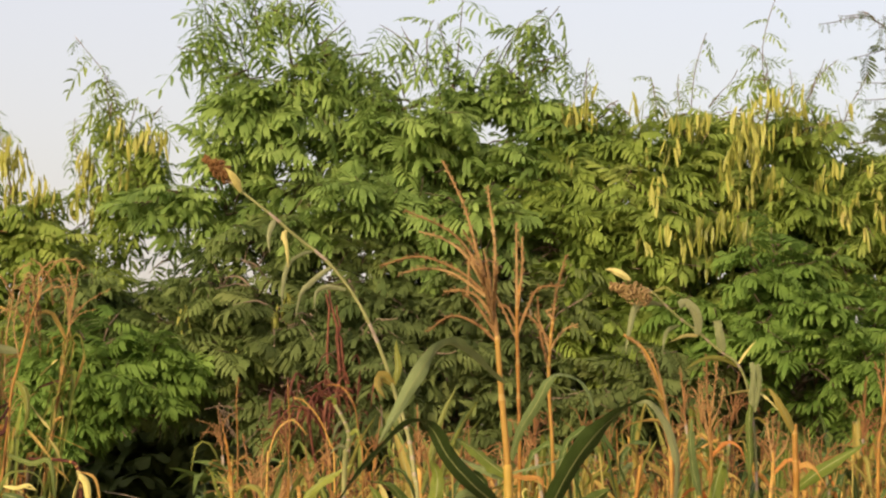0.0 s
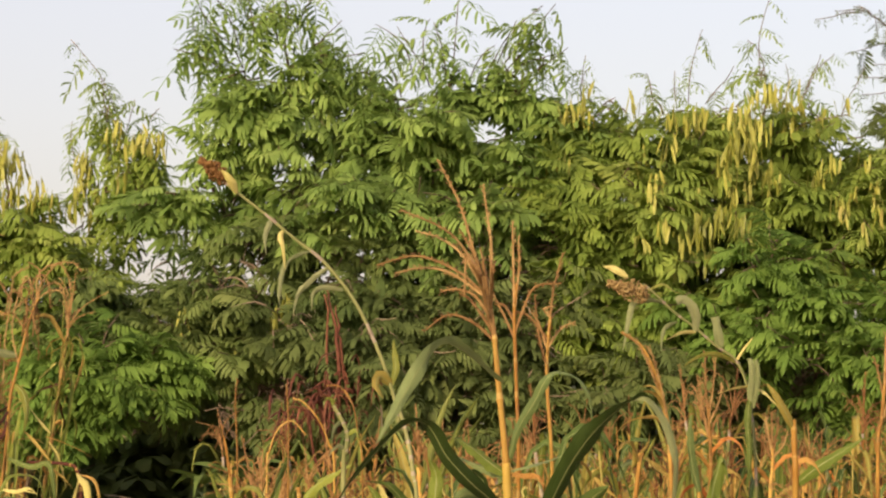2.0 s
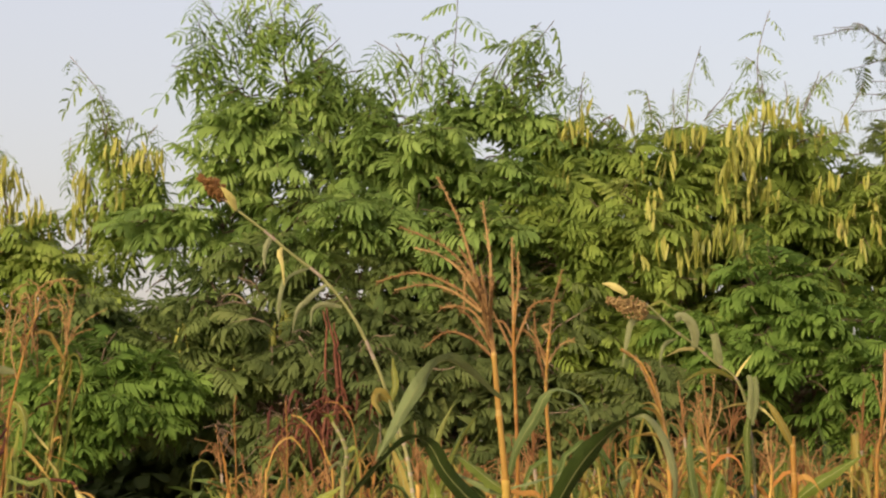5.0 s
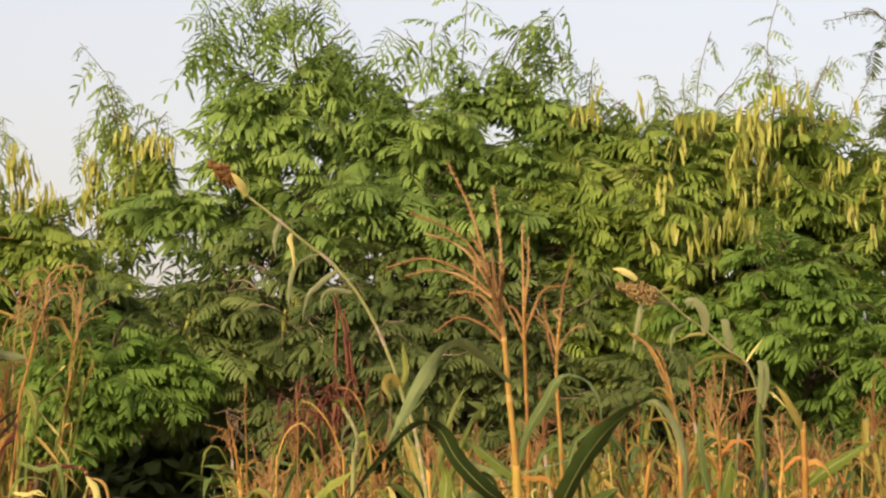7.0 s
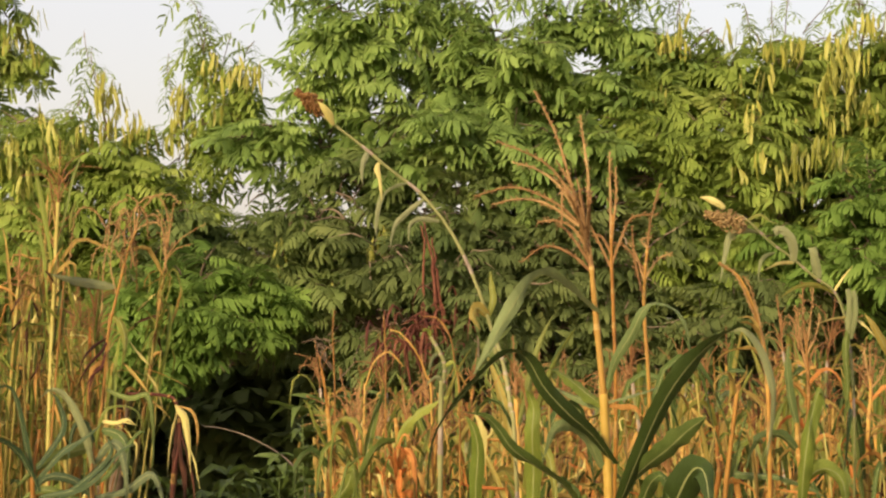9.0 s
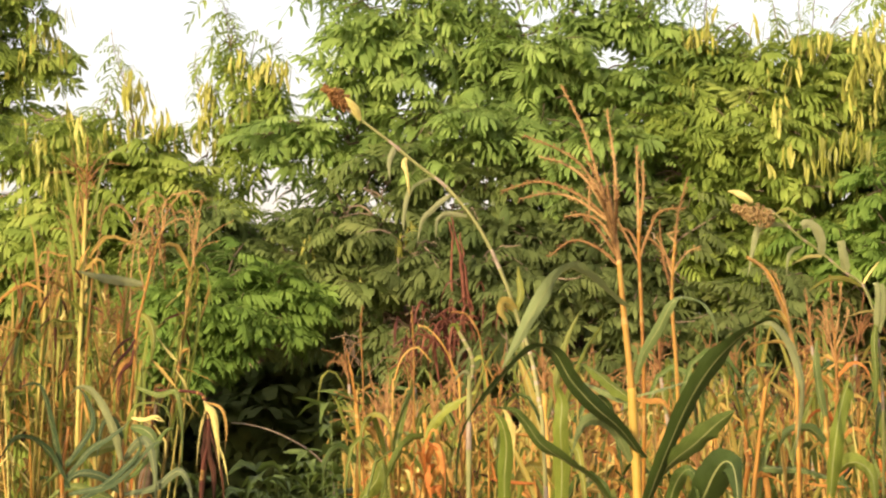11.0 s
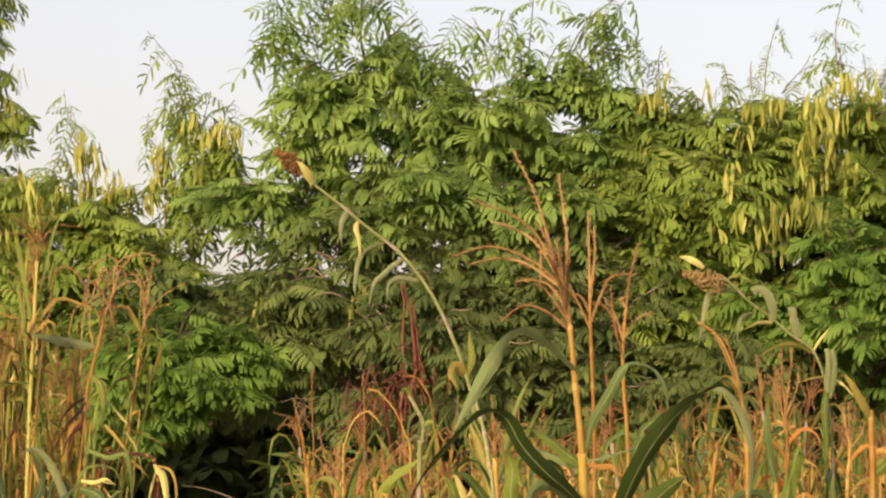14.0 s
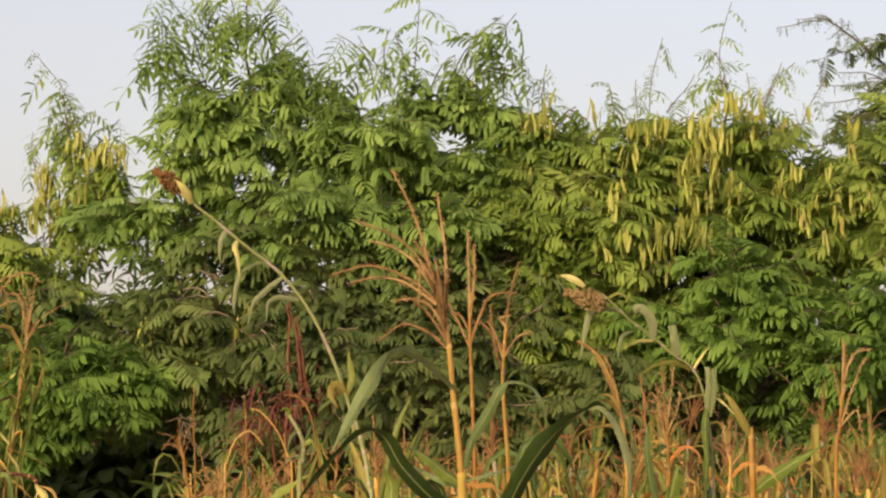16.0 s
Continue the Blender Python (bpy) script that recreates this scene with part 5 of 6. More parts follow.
for k, (q, w, mat, tw, tp) in enumerate([
    ([(0.353, 7.20, 1.782), (0.305, 7.15, 1.821), (0.260, 7.10, 1.853), (0.220, 7.06, 1.864), (0.181, 7.02, 1.832), (0.137, 7.00, 1.762), (0.097, 6.97, 1.690), (0.067, 6.95, 1.637)], 0.050, M_BLADE_L, [74, 78, 80, 66, 14, 0, 5], 2.2),
    ([(0.374, 7.20, 1.609), (0.390, 7.16, 1.672), (0.426, 7.12, 1.735), (0.453, 7.10, 1.788), (0.483, 7.08, 1.802), (0.523, 7.06, 1.784), (0.546, 7.05, 1.739), (0.553, 7.05, 1.663)], 0.030, M_BLADE_L, [30, 10, 10, 60, 82, 30, 0], 2.2),
    ([(0.391, 7.20, 1.439), (0.336, 7.12, 1.506), (0.279, 7.05, 1.553), (0.223, 7.00, 1.612), (0.190, 6.97, 1.668), (0.159, 6.95, 1.687), (0.122, 6.94, 1.672), (0.079, 6.93, 1.632), (0.020, 6.92, 1.565), (-0.022, 6.92, 1.487), (-0.036, 6.92, 1.339)], 0.050, M_BLADE_DEEP, [50, 25, 8, 40, 84, 76, 68, 68, 70], 3.0),
    ([(0.396, 7.20, 1.332), (0.439, 7.10, 1.455), (0.483, 7.02, 1.563), (0.529, 6.97, 1.640), (0.579, 6.93, 1.696), (0.626, 6.90, 1.730), (0.658, 6.90, 1.740), (0.683, 6.90, 1.725)], 0.060, M_BLADE_DEEP, [-35, -25, -28, -45, -72, -86, -95], 4.0),
    ([(0.628, 6.90, 1.733), (0.660, 6.89, 1.736), (0.698, 6.90, 1.688), (0.725, 6.92, 1.604), (0.724, 6.95, 1.524), (0.708, 6.97, 1.412)], 0.027, M_BLADE_P, [80, 55, 25, 20, 30, 50], 2.2),
    ([(0.342, 7.20, 1.300), (0.273, 7.08, 1.389), (0.208, 7.00, 1.435), (0.154, 6.95, 1.473), (0.121, 6.92, 1.518), (0.091, 6.90, 1.546), (0.038, 6.90, 1.556)], 0.046, M_BLADE_DEEP, [60, 70, 66, 25, 10, 40, 50], 2.0),
    ([(0.407, 7.20, 1.377), (0.456, 7.12, 1.434), (0.503, 7.07, 1.474), (0.546, 7.03, 1.516), (0.584, 7.00, 1.545)], 0.060, M_BLADE_DEEP, [-50, -30, -20, -15], 5.0),
    ([(0.471, 7.20, 1.236), (0.508, 7.00, 1.343), (0.535, 6.92, 1.413), (0.556, 6.88, 1.434), (0.570, 6.84, 1.408), (0.578, 6.82, 1.311)], 0.088, M_BLADE_DEEP, [0, 5, 15, 10, 0], 2.6),
    ([(0.432, 7.20, 1.262), (0.452, 7.10, 1.366), (0.471, 7.00, 1.411), (0.492, 6.98, 1.403), (0.506, 6.97, 1.307)], 0.040, M_BLADE_DEEP, [30, 20, 40, 20], 2.6),
    ([(0.364, 7.20, 1.573), (0.324, 7.20, 1.603), (0.282, 7.20, 1.637), (0.240, 7.20, 1.660)], 0.045, M_BLADE_YG, [-40, -45, -55], 2.6),
    ([(0.364, 7.20, 1.567), (0.331, 7.22, 1.580), (0.293, 7.24, 1.596), (0.252, 7.26, 1.617)], 0.026, M_BLADE_L, [-30, -30, -40], 2.6),
    ([(0.374, 7.20, 1.580), (0.420, 7.20, 1.592), (0.462, 7.25, 1.604), (0.507, 7.30, 1.618)], 0.014, M_BLADE_L, [50, 60, 60], 2.6),
    ([(0.206, 7.40, 1.255), (0.210, 7.35, 1.401), (0.206, 7.30, 1.506), (0.209, 7.30, 1.571), (0.190, 7.28, 1.612)], 0.046, M_BLADE_YG, [10, 5, 0, 20], 3.4),
    ([(0.362, 7.20, 1.429), (0.321, 7.15, 1.508), (0.282, 7.12, 1.528), (0.249, 7.10, 1.512), (0.226, 7.10, 1.452)], 0.044, M_BLADE_L, [40, 20, 20, 40], 2.6),
    ([(0.379, 7.20, 1.573), (0.405, 7.15, 1.569), (0.433, 7.12, 1.567), (0.445, 7.10, 1.544)], 0.016, M_BLADE_DRY, [20, 10, 30], 3.0),
    ([(0.082, 7.50, 1.252), (0.077, 7.45, 1.373), (0.082, 7.42, 1.466), (0.072, 7.40, 1.519), (0.050, 7.40, 1.552)], 0.040, M_BLADE_YG, [5, 0, 10, 40], 3.0),
    ([(0.083, 7.52, 1.385), (0.089, 7.50, 1.466), (0.091, 7.48, 1.519), (0.072, 7.46, 1.562)], 0.034, M_HUSK, [10, 20, 40], 2.6),
]):
    blade(ob, q, w * (1.08 if k == 0 else 0.86), mat, "rust-brown dry leaf" if mat is M_BLADE_DRY else "", twist=tw, seed=60 + k, n=40, fold=0.30, wave=0.15, taper=tp)

# two slimmer maize plants just behind it
for name, stem, spikes in [
    ("slim maize plant behind, upright rusty tassel", [(0.42, 7.9, -0.03), (0.42, 7.9, 0.9), (0.427, 7.80, 1.548), (0.422, 7.80, 1.799), (0.417, 7.80, 1.968), (0.423, 7.80, 2.052)],
     [[(0.417, 7.80, 1.968), (0.415, 7.80, 2.108), (0.413, 7.80, 2.207)], [(0.419, 7.80, 1.996), (0.429, 7.80, 2.094), (0.428, 7.80, 2.171)], [(0.417, 7.80, 1.954), (0.394, 7.80, 1.996), (0.373, 7.80, 2.003)], [(0.417, 7.80, 1.925), (0.443, 7.80, 1.996), (0.471, 7.80, 2.045), (0.534, 7.80, 2.052)], [(0.420, 7.80, 1.911), (0.387, 7.80, 1.982), (0.366, 7.80, 2.024)]]),
    ("slim maize plant behind, forked drooping tassel", [(0.54, 8.1, -0.03), (0.53, 8.1, 0.9), (0.524, 8.00, 1.549), (0.511, 8.00, 1.807), (0.513, 8.00, 1.908), (0.520, 8.00, 1.980)],
     [[(0.514, 8.00, 1.908), (0.526, 8.00, 2.037), (0.552, 8.00, 2.145)], [(0.513, 8.00, 1.893), (0.490, 8.00, 1.965), (0.471, 8.00, 1.994)], [(0.511, 8.00, 1.900), (0.547, 8.00, 1.951), (0.583, 8.00, 1.968)], [(0.514, 8.00, 1.922), (0.468, 8.00, 1.980), (0.432, 8.00, 1.994)], [(0.512, 8.00, 1.850), (0.490, 8.00, 1.936), (0.480, 8.00, 2.037)], [(0.520, 8.00, 1.980), (0.504, 8.00, 2.001), (0.533, 8.00, 2.008)]])]:
    ob = thing("maize_plant", name, "maize plant")
    part("stalk", stalk_mesh("stalk", stem, 0.0054, 0.0040, M_STALK, 0.19, 8), ob)
    g = Geo()
    tube(g, curve(stem[-2:], 6), 0.0035, 6)
    add_spikes(part("tassel", g.mesh("tassel", [M_TASSEL_H], False), ob), spikes, 0.0040, 150, 950, 0.9)


# ---- sorghum ----
def grain_head(parent, ctrl, radius, mat, seed, count=420):
    rng = np.random.default_rng(seed)
    p = curve(ctrl, 30)
    t = tangents(p)
    g = Geo()
    tube(g, p, 0.004, 5)
    for k in range(count):
        s = rng.uniform(0.02, 1)
        i = int(s * 29)
        o = unit(np.cross(t[i], rng.normal(size=3)))
        r = radius * (0.35 + 0.65 * math.sin(min(1, s * 1.25 + 0.1) * math.pi) ** 0.6) * rng.uniform(0.3, 1.0)
        q = p[i] + o * r + t[i] * r * 0.5
        w = rng.uniform(0.0030, 0.0046)
        v = [q + np.array(d) * w for d in ((1, 0, 0), (-1, 0, 0), (0, 1, 0), (0, -1, 0), (0, 0, 1.2), (0, 0, -1.2))]
        g.add(v, [(0, 2, 4), (2, 1, 4), (1, 3, 4), (3, 0, 4), (2, 0, 5), (1, 2, 5), (3, 1, 5), (0, 3, 5)])
        if k % 6 == 0:
            tube(g, [p[max(0, i - 2)], q], 0.0013, 3)
    return part("grain_head", g.mesh("grain_head", [mat], False), parent)


ob = thing("sorghum_plant", "bowed sorghum stalk with drooping red-brown grain head", "sorghum plant")
part("stalk", stalk_mesh("stalk", [(0.131, 7.60, 1.683), (0.114, 7.60, 1.771), (0.070, 7.60, 1.894), (0.015, 7.60, 2.003), (-0.057, 7.60, 2.092), (-0.128, 7.60, 2.147), (-0.197, 7.60, 2.205), (-0.265, 7.60, 2.257), (-0.300, 7.60, 2.285)], 0.0048, 0.0030, M_STALK_G, 0.17, 8), ob, "pale yellow-green bowed stalk")
part("stalk", stalk_mesh("stalk", [(0.22, 7.7, -0.03), (0.20, 7.7, 0.8), (0.174, 7.60, 1.465), (0.163, 7.60, 1.574), (0.147, 7.60, 1.669), (0.120, 7.60, 1.758)], 0.0058, 0.0045, M_STALK_G, 0.15, 8), ob, "golden-brown lower stalk")
grain_head(ob, [(-0.290, 7.60, 2.279), (-0.320, 7.60, 2.312), (-0.355, 7.60, 2.336)], 0.022, M_GRAIN, 31, 330)
blade(ob, [(-0.265, 7.59, 2.253), (-0.275, 7.57, 2.275), (-0.289, 7.56, 2.294), (-0.302, 7.56, 2.308)], 0.021, M_HUSK, "pale yellow dry sheath leaf", twist=0, twist_end=20, seed=3, n=10, fold=0.5)
for k, (q, w, mat) in enumerate([
    ([(-0.153, 7.60, 2.166), (-0.158, 7.58, 2.146), (-0.150, 7.57, 2.111), (-0.147, 7.57, 2.062)], 0.015, M_HUSK),
    ([(-0.087, 7.60, 2.114), (-0.117, 7.58, 2.103), (-0.139, 7.57, 2.086), (-0.151, 7.57, 2.049)], 0.010, M_BLADE_P),
    ([(-0.147, 7.58, 2.091), (-0.155, 7.57, 2.049), (-0.160, 7.57, 2.008), (-0.160, 7.57, 1.976)], 0.013, M_BLADE_P),
    ([(-0.044, 7.60, 2.076), (-0.084, 7.58, 2.042), (-0.116, 7.57, 2.006), (-0.128, 7.57, 1.951)], 0.016, M_BLADE_P),
    ([(-0.008, 7.60, 2.021), (-0.053, 7.58, 2.025), (-0.078, 7.57, 2.011), (-0.084, 7.57, 1.965)], 0.014, M_BLADE_P),
    ([(-0.180, 7.60, 2.191), (-0.187, 7.58, 2.173), (-0.195, 7.57, 2.145), (-0.192, 7.57, 2.101)], 0.016, M_BLADE_P),
    ([(0.110, 7.60, 1.792), (0.083, 7.58, 1.811), (0.073, 7.57, 1.791), (0.090, 7.57, 1.757)], 0.03, M_BLADE_Y),
    ([(0.110, 7.60, 1.792), (0.120, 7.60, 1.833), (0.115, 7.62, 1.875), (0.115, 7.62, 1.902)], 0.02, M_BLADE_Y),
]):
    blade(ob, q, w, mat, "dry pale leaf" if mat is M_HUSK else "", twist=15, twist_end=40, seed=20 + k, n=14, fold=0.3, wave=0.2)

ob = thing("sorghum_plant", "leaning sorghum plant with pale brown nodding grain head", "sorghum plant")
part("stalk", stalk_mesh("stalk", [(1.20, 9.2, -0.03), (1.19, 9.2, 0.8), (1.173, 9.00, 1.523), (1.158, 9.00, 1.781), (1.124, 9.00, 1.907), (1.060, 9.00, 1.959), (0.995, 9.00, 2.015), (0.939, 9.00, 2.056), (0.867, 9.00, 2.124), (0.835, 9.00, 2.137)], 0.0042, 0.0034, M_STALK_G, 0.17, 8), ob)
grain_head(ob, [(0.866, 8.97, 2.098), (0.806, 8.96, 2.118), (0.746, 8.96, 2.136)], 0.035, M_GRAIN_P, 33, 420)
for k, (q, w, mat, tw) in enumerate([
    ([(0.999, 9.00, 2.001), (0.999, 8.97, 2.038), (0.984, 8.95, 2.072), (0.960, 8.94, 2.089), (0.940, 8.93, 2.080)], 0.030, M_BLADE_P, [20, 10, 5, 20]),
    ([(1.071, 9.00, 1.955), (1.064, 8.98, 1.993), (1.054, 8.97, 2.041)], 0.030, M_BLADE_P, [30, 0, 0]),
    ([(0.907, 9.00, 2.085), (0.852, 8.98, 2.087), (0.819, 8.97, 2.073), (0.805, 8.97, 2.022), (0.790, 8.97, 1.941)], 0.026, M_BLADE_P, [60, 40, 0, 10]),
    ([(0.950, 9.00, 2.027), (0.916, 8.98, 2.012), (0.903, 8.97, 1.986), (0.898, 8.97, 1.938)], 0.014, M_BLADE_P, [40, 10, 10]),
    ([(1.002, 9.00, 1.997), (0.961, 8.98, 1.995), (0.911, 8.97, 1.973)], 0.014, M_HUSK, [30, 40, 60]),
    ([(0.870, 9.00, 2.120), (0.905, 8.98, 2.135), (0.936, 8.97, 2.115), (0.961, 8.97, 2.105)], 0.012, M_BLADE_Y, [30, 50, 60]),
    ([(1.114, 9.00, 1.910), (1.065, 8.98, 1.932), (1.011, 8.97, 1.928), (0.959, 8.97, 1.896)], 0.018, M_BLADE_Y, [50, 30, 20]),
    ([(1.114, 9.00, 1.910), (1.137, 9.00, 1.947), (1.170, 9.00, 1.988)], 0.008, M_HUSK, [20, 20]),
    ([(1.153, 8.98, 1.780), (1.155, 8.96, 1.844), (1.156, 8.95, 1.892), (1.150, 8.95, 1.921)], 0.020, M_BLADE_P, [10, 0, 0]),
    ([(1.162, 8.98, 1.780), (1.172, 8.96, 1.844), (1.172, 8.95, 1.892), (1.166, 8.95, 1.917)], 0.016, M_BLADE_P, [20, 10, 10]),
    ([(1.156, 8.98, 1.820), (1.145, 8.96, 1.747), (1.148, 8.95, 1.635), (1.137, 8.95, 1.523)], 0.022, M_BLADE_Y, [10, 10, 20]),
    ([(1.180, 9.00, 1.842), (1.121, 8.98, 1.838), (1.055, 8.97, 1.820)], 0.012, M_HUSK, [50, 60]),
    ([(1.172, 9.00, 1.842), (1.201, 8.98, 1.820), (1.235, 8.97, 1.780)], 0.012, M_HUSK, [40, 40]),
]):
    blade(ob, q, w, mat, "pale dry leaf" if mat is M_HUSK else "", twist=tw, seed=120 + k, n=14, fold=0.25, wave=0.14, blunt=k in (0, 1, 8, 9))
blade(ob, [(0.800, 8.93, 2.150), (0.775, 8.92, 2.166), (0.752, 8.92, 2.176), (0.728, 8.92, 2.180)], 0.022, M_HUSK, "pale cream papery sheath over the head", twist=[10, 0, 20], seed=9, n=12, fold=0.5)

ob = thing("sorghum_plant", "withered brown sorghum stem bent over", "sorghum plant")
part("stalk", stalk_mesh("stalk", [(0.87, 8.4, -0.03), (0.87, 8.4, 0.8), (0.858, 8.30, 1.462), (0.849, 8.30, 1.700), (0.825, 8.30, 1.819), (0.784, 8.30, 1.915), (0.727, 8.30, 1.960)], 0.007, 0.004, M_STALK_F, 0.17, 8), ob)
g = Geo()
spike_geo(g, [(0.845, 8.30, 1.729), (0.829, 8.28, 1.818), (0.808, 8.28, 1.892), (0.794, 8.28, 1.922)], 0.0028, 130, 71, 16, 0.9)
spike_geo(g, [(0.835, 8.30, 1.774), (0.804, 8.28, 1.855), (0.767, 8.28, 1.929), (0.730, 8.28, 1.955)], 0.0028, 130, 72, 16, 0.9)
part("tassel", g.mesh("tassel", [M_TASSEL_H], False), ob, "brown withered flower spikes")
for k, q in enumerate([[(0.851, 8.30, 1.670), (0.825, 8.28, 1.726), (0.780, 8.27, 1.731), (0.734, 8.26, 1.716), (0.697, 8.26, 1.676)], [(0.845, 8.30, 1.744), (0.818, 8.28, 1.788), (0.788, 8.27, 1.800), (0.757, 8.26, 1.787)], [(0.842, 8.30, 1.759), (0.811, 8.28, 1.810), (0.773, 8.27, 1.814)]]):
    blade(ob, q, 0.012, M_STRAW, "thin grey dry leaf", twist=[20, 50, 70], seed=400 + k, n=14, fold=0.5, wave=0.2)

# ---- withered stems standing among the front maize ----
ob = thing("sorghum_plant", "broken pale green sorghum stem with curled leaf stubs", "sorghum plant")
part("stalk", stalk_mesh("stalk", [(-0.02, 8.05, -0.03), (-0.01, 8.0, 0.8), (-0.006, 8.0, 1.563), (0.001, 8.0, 1.638), (0.004, 8.0, 1.680), (-0.009, 8.0, 1.716), (-0.032, 8.0, 1.755)], 0.007, 0.0045, M_STALK_G, 0.09, 8), ob)
for k, q in enumerate([[(-0.009, 8.0, 1.716), (-0.027, 7.98, 1.695), (-0.036, 7.97, 1.659)], [(0.002, 8.0, 1.680), (0.025, 7.98, 1.692), (0.036, 7.97, 1.663)], [(0.001, 8.0, 1.638), (-0.020, 7.98, 1.650), (-0.045, 7.97, 1.625)], [(-0.032, 8.0, 1.755), (-0.040, 7.99, 1.770), (-0.060, 7.98, 1.765)]]):
    blade(ob, q, 0.014, M_BLADE_YG if k % 2 else M_BLADE_P, "curled leaf stub", twist=[20, 60], seed=700 + k, n=10, fold=0.5, wave=0.3)
for k, q in enumerate([
    [(-0.329, 9.6, 1.576), (-0.332, 9.6, 1.716), (-0.336, 9.6, 1.819), (-0.331, 9.6, 1.887)], [(-0.175, 9.6, 1.576), (-0.174, 9.6, 1.716), (-0.178, 9.6, 1.819), (-0.182, 9.6, 1.867)],
    [(-0.035, 9.6, 1.576), (-0.052, 9.6, 1.690), (-0.087, 9.6, 1.768), (-0.130, 9.6, 1.816), (-0.162, 9.6, 1.827)], [(-0.240, 9.6, 1.576), (-0.232, 9.6, 1.665), (-0.207, 9.6, 1.733), (-0.164, 9.6, 1.759), (-0.121, 9.6, 1.716)],
    [(0.051, 9.6, 1.576), (0.037, 9.6, 1.716), (0.020, 9.6, 1.811), (-0.018, 9.6, 1.862), (-0.061, 9.6, 1.867)]]):
    ob = thing("withered_plant", "thin straw-coloured withered plant among the maize", "dry plant", "withered plants")
    g, foot = Geo(), np.array(q[0]) * (1, 1, 0)
    tube(g, curve([tuple(foot - (0, 0, 0.03)), tuple(foot + (0, 0, 0.8)), *q], 26), np.linspace(0.0036, 0.0018, 26), 6)
    part("stem", g.mesh("stem", [M_STALK_F]), ob)
    g = Geo()
    spike_geo(g, q[-3:], 0.0022, 110, 730 + k, 12, 0.8)
    part("spike", g.mesh("spike", [M_TASSEL_H], False), ob)

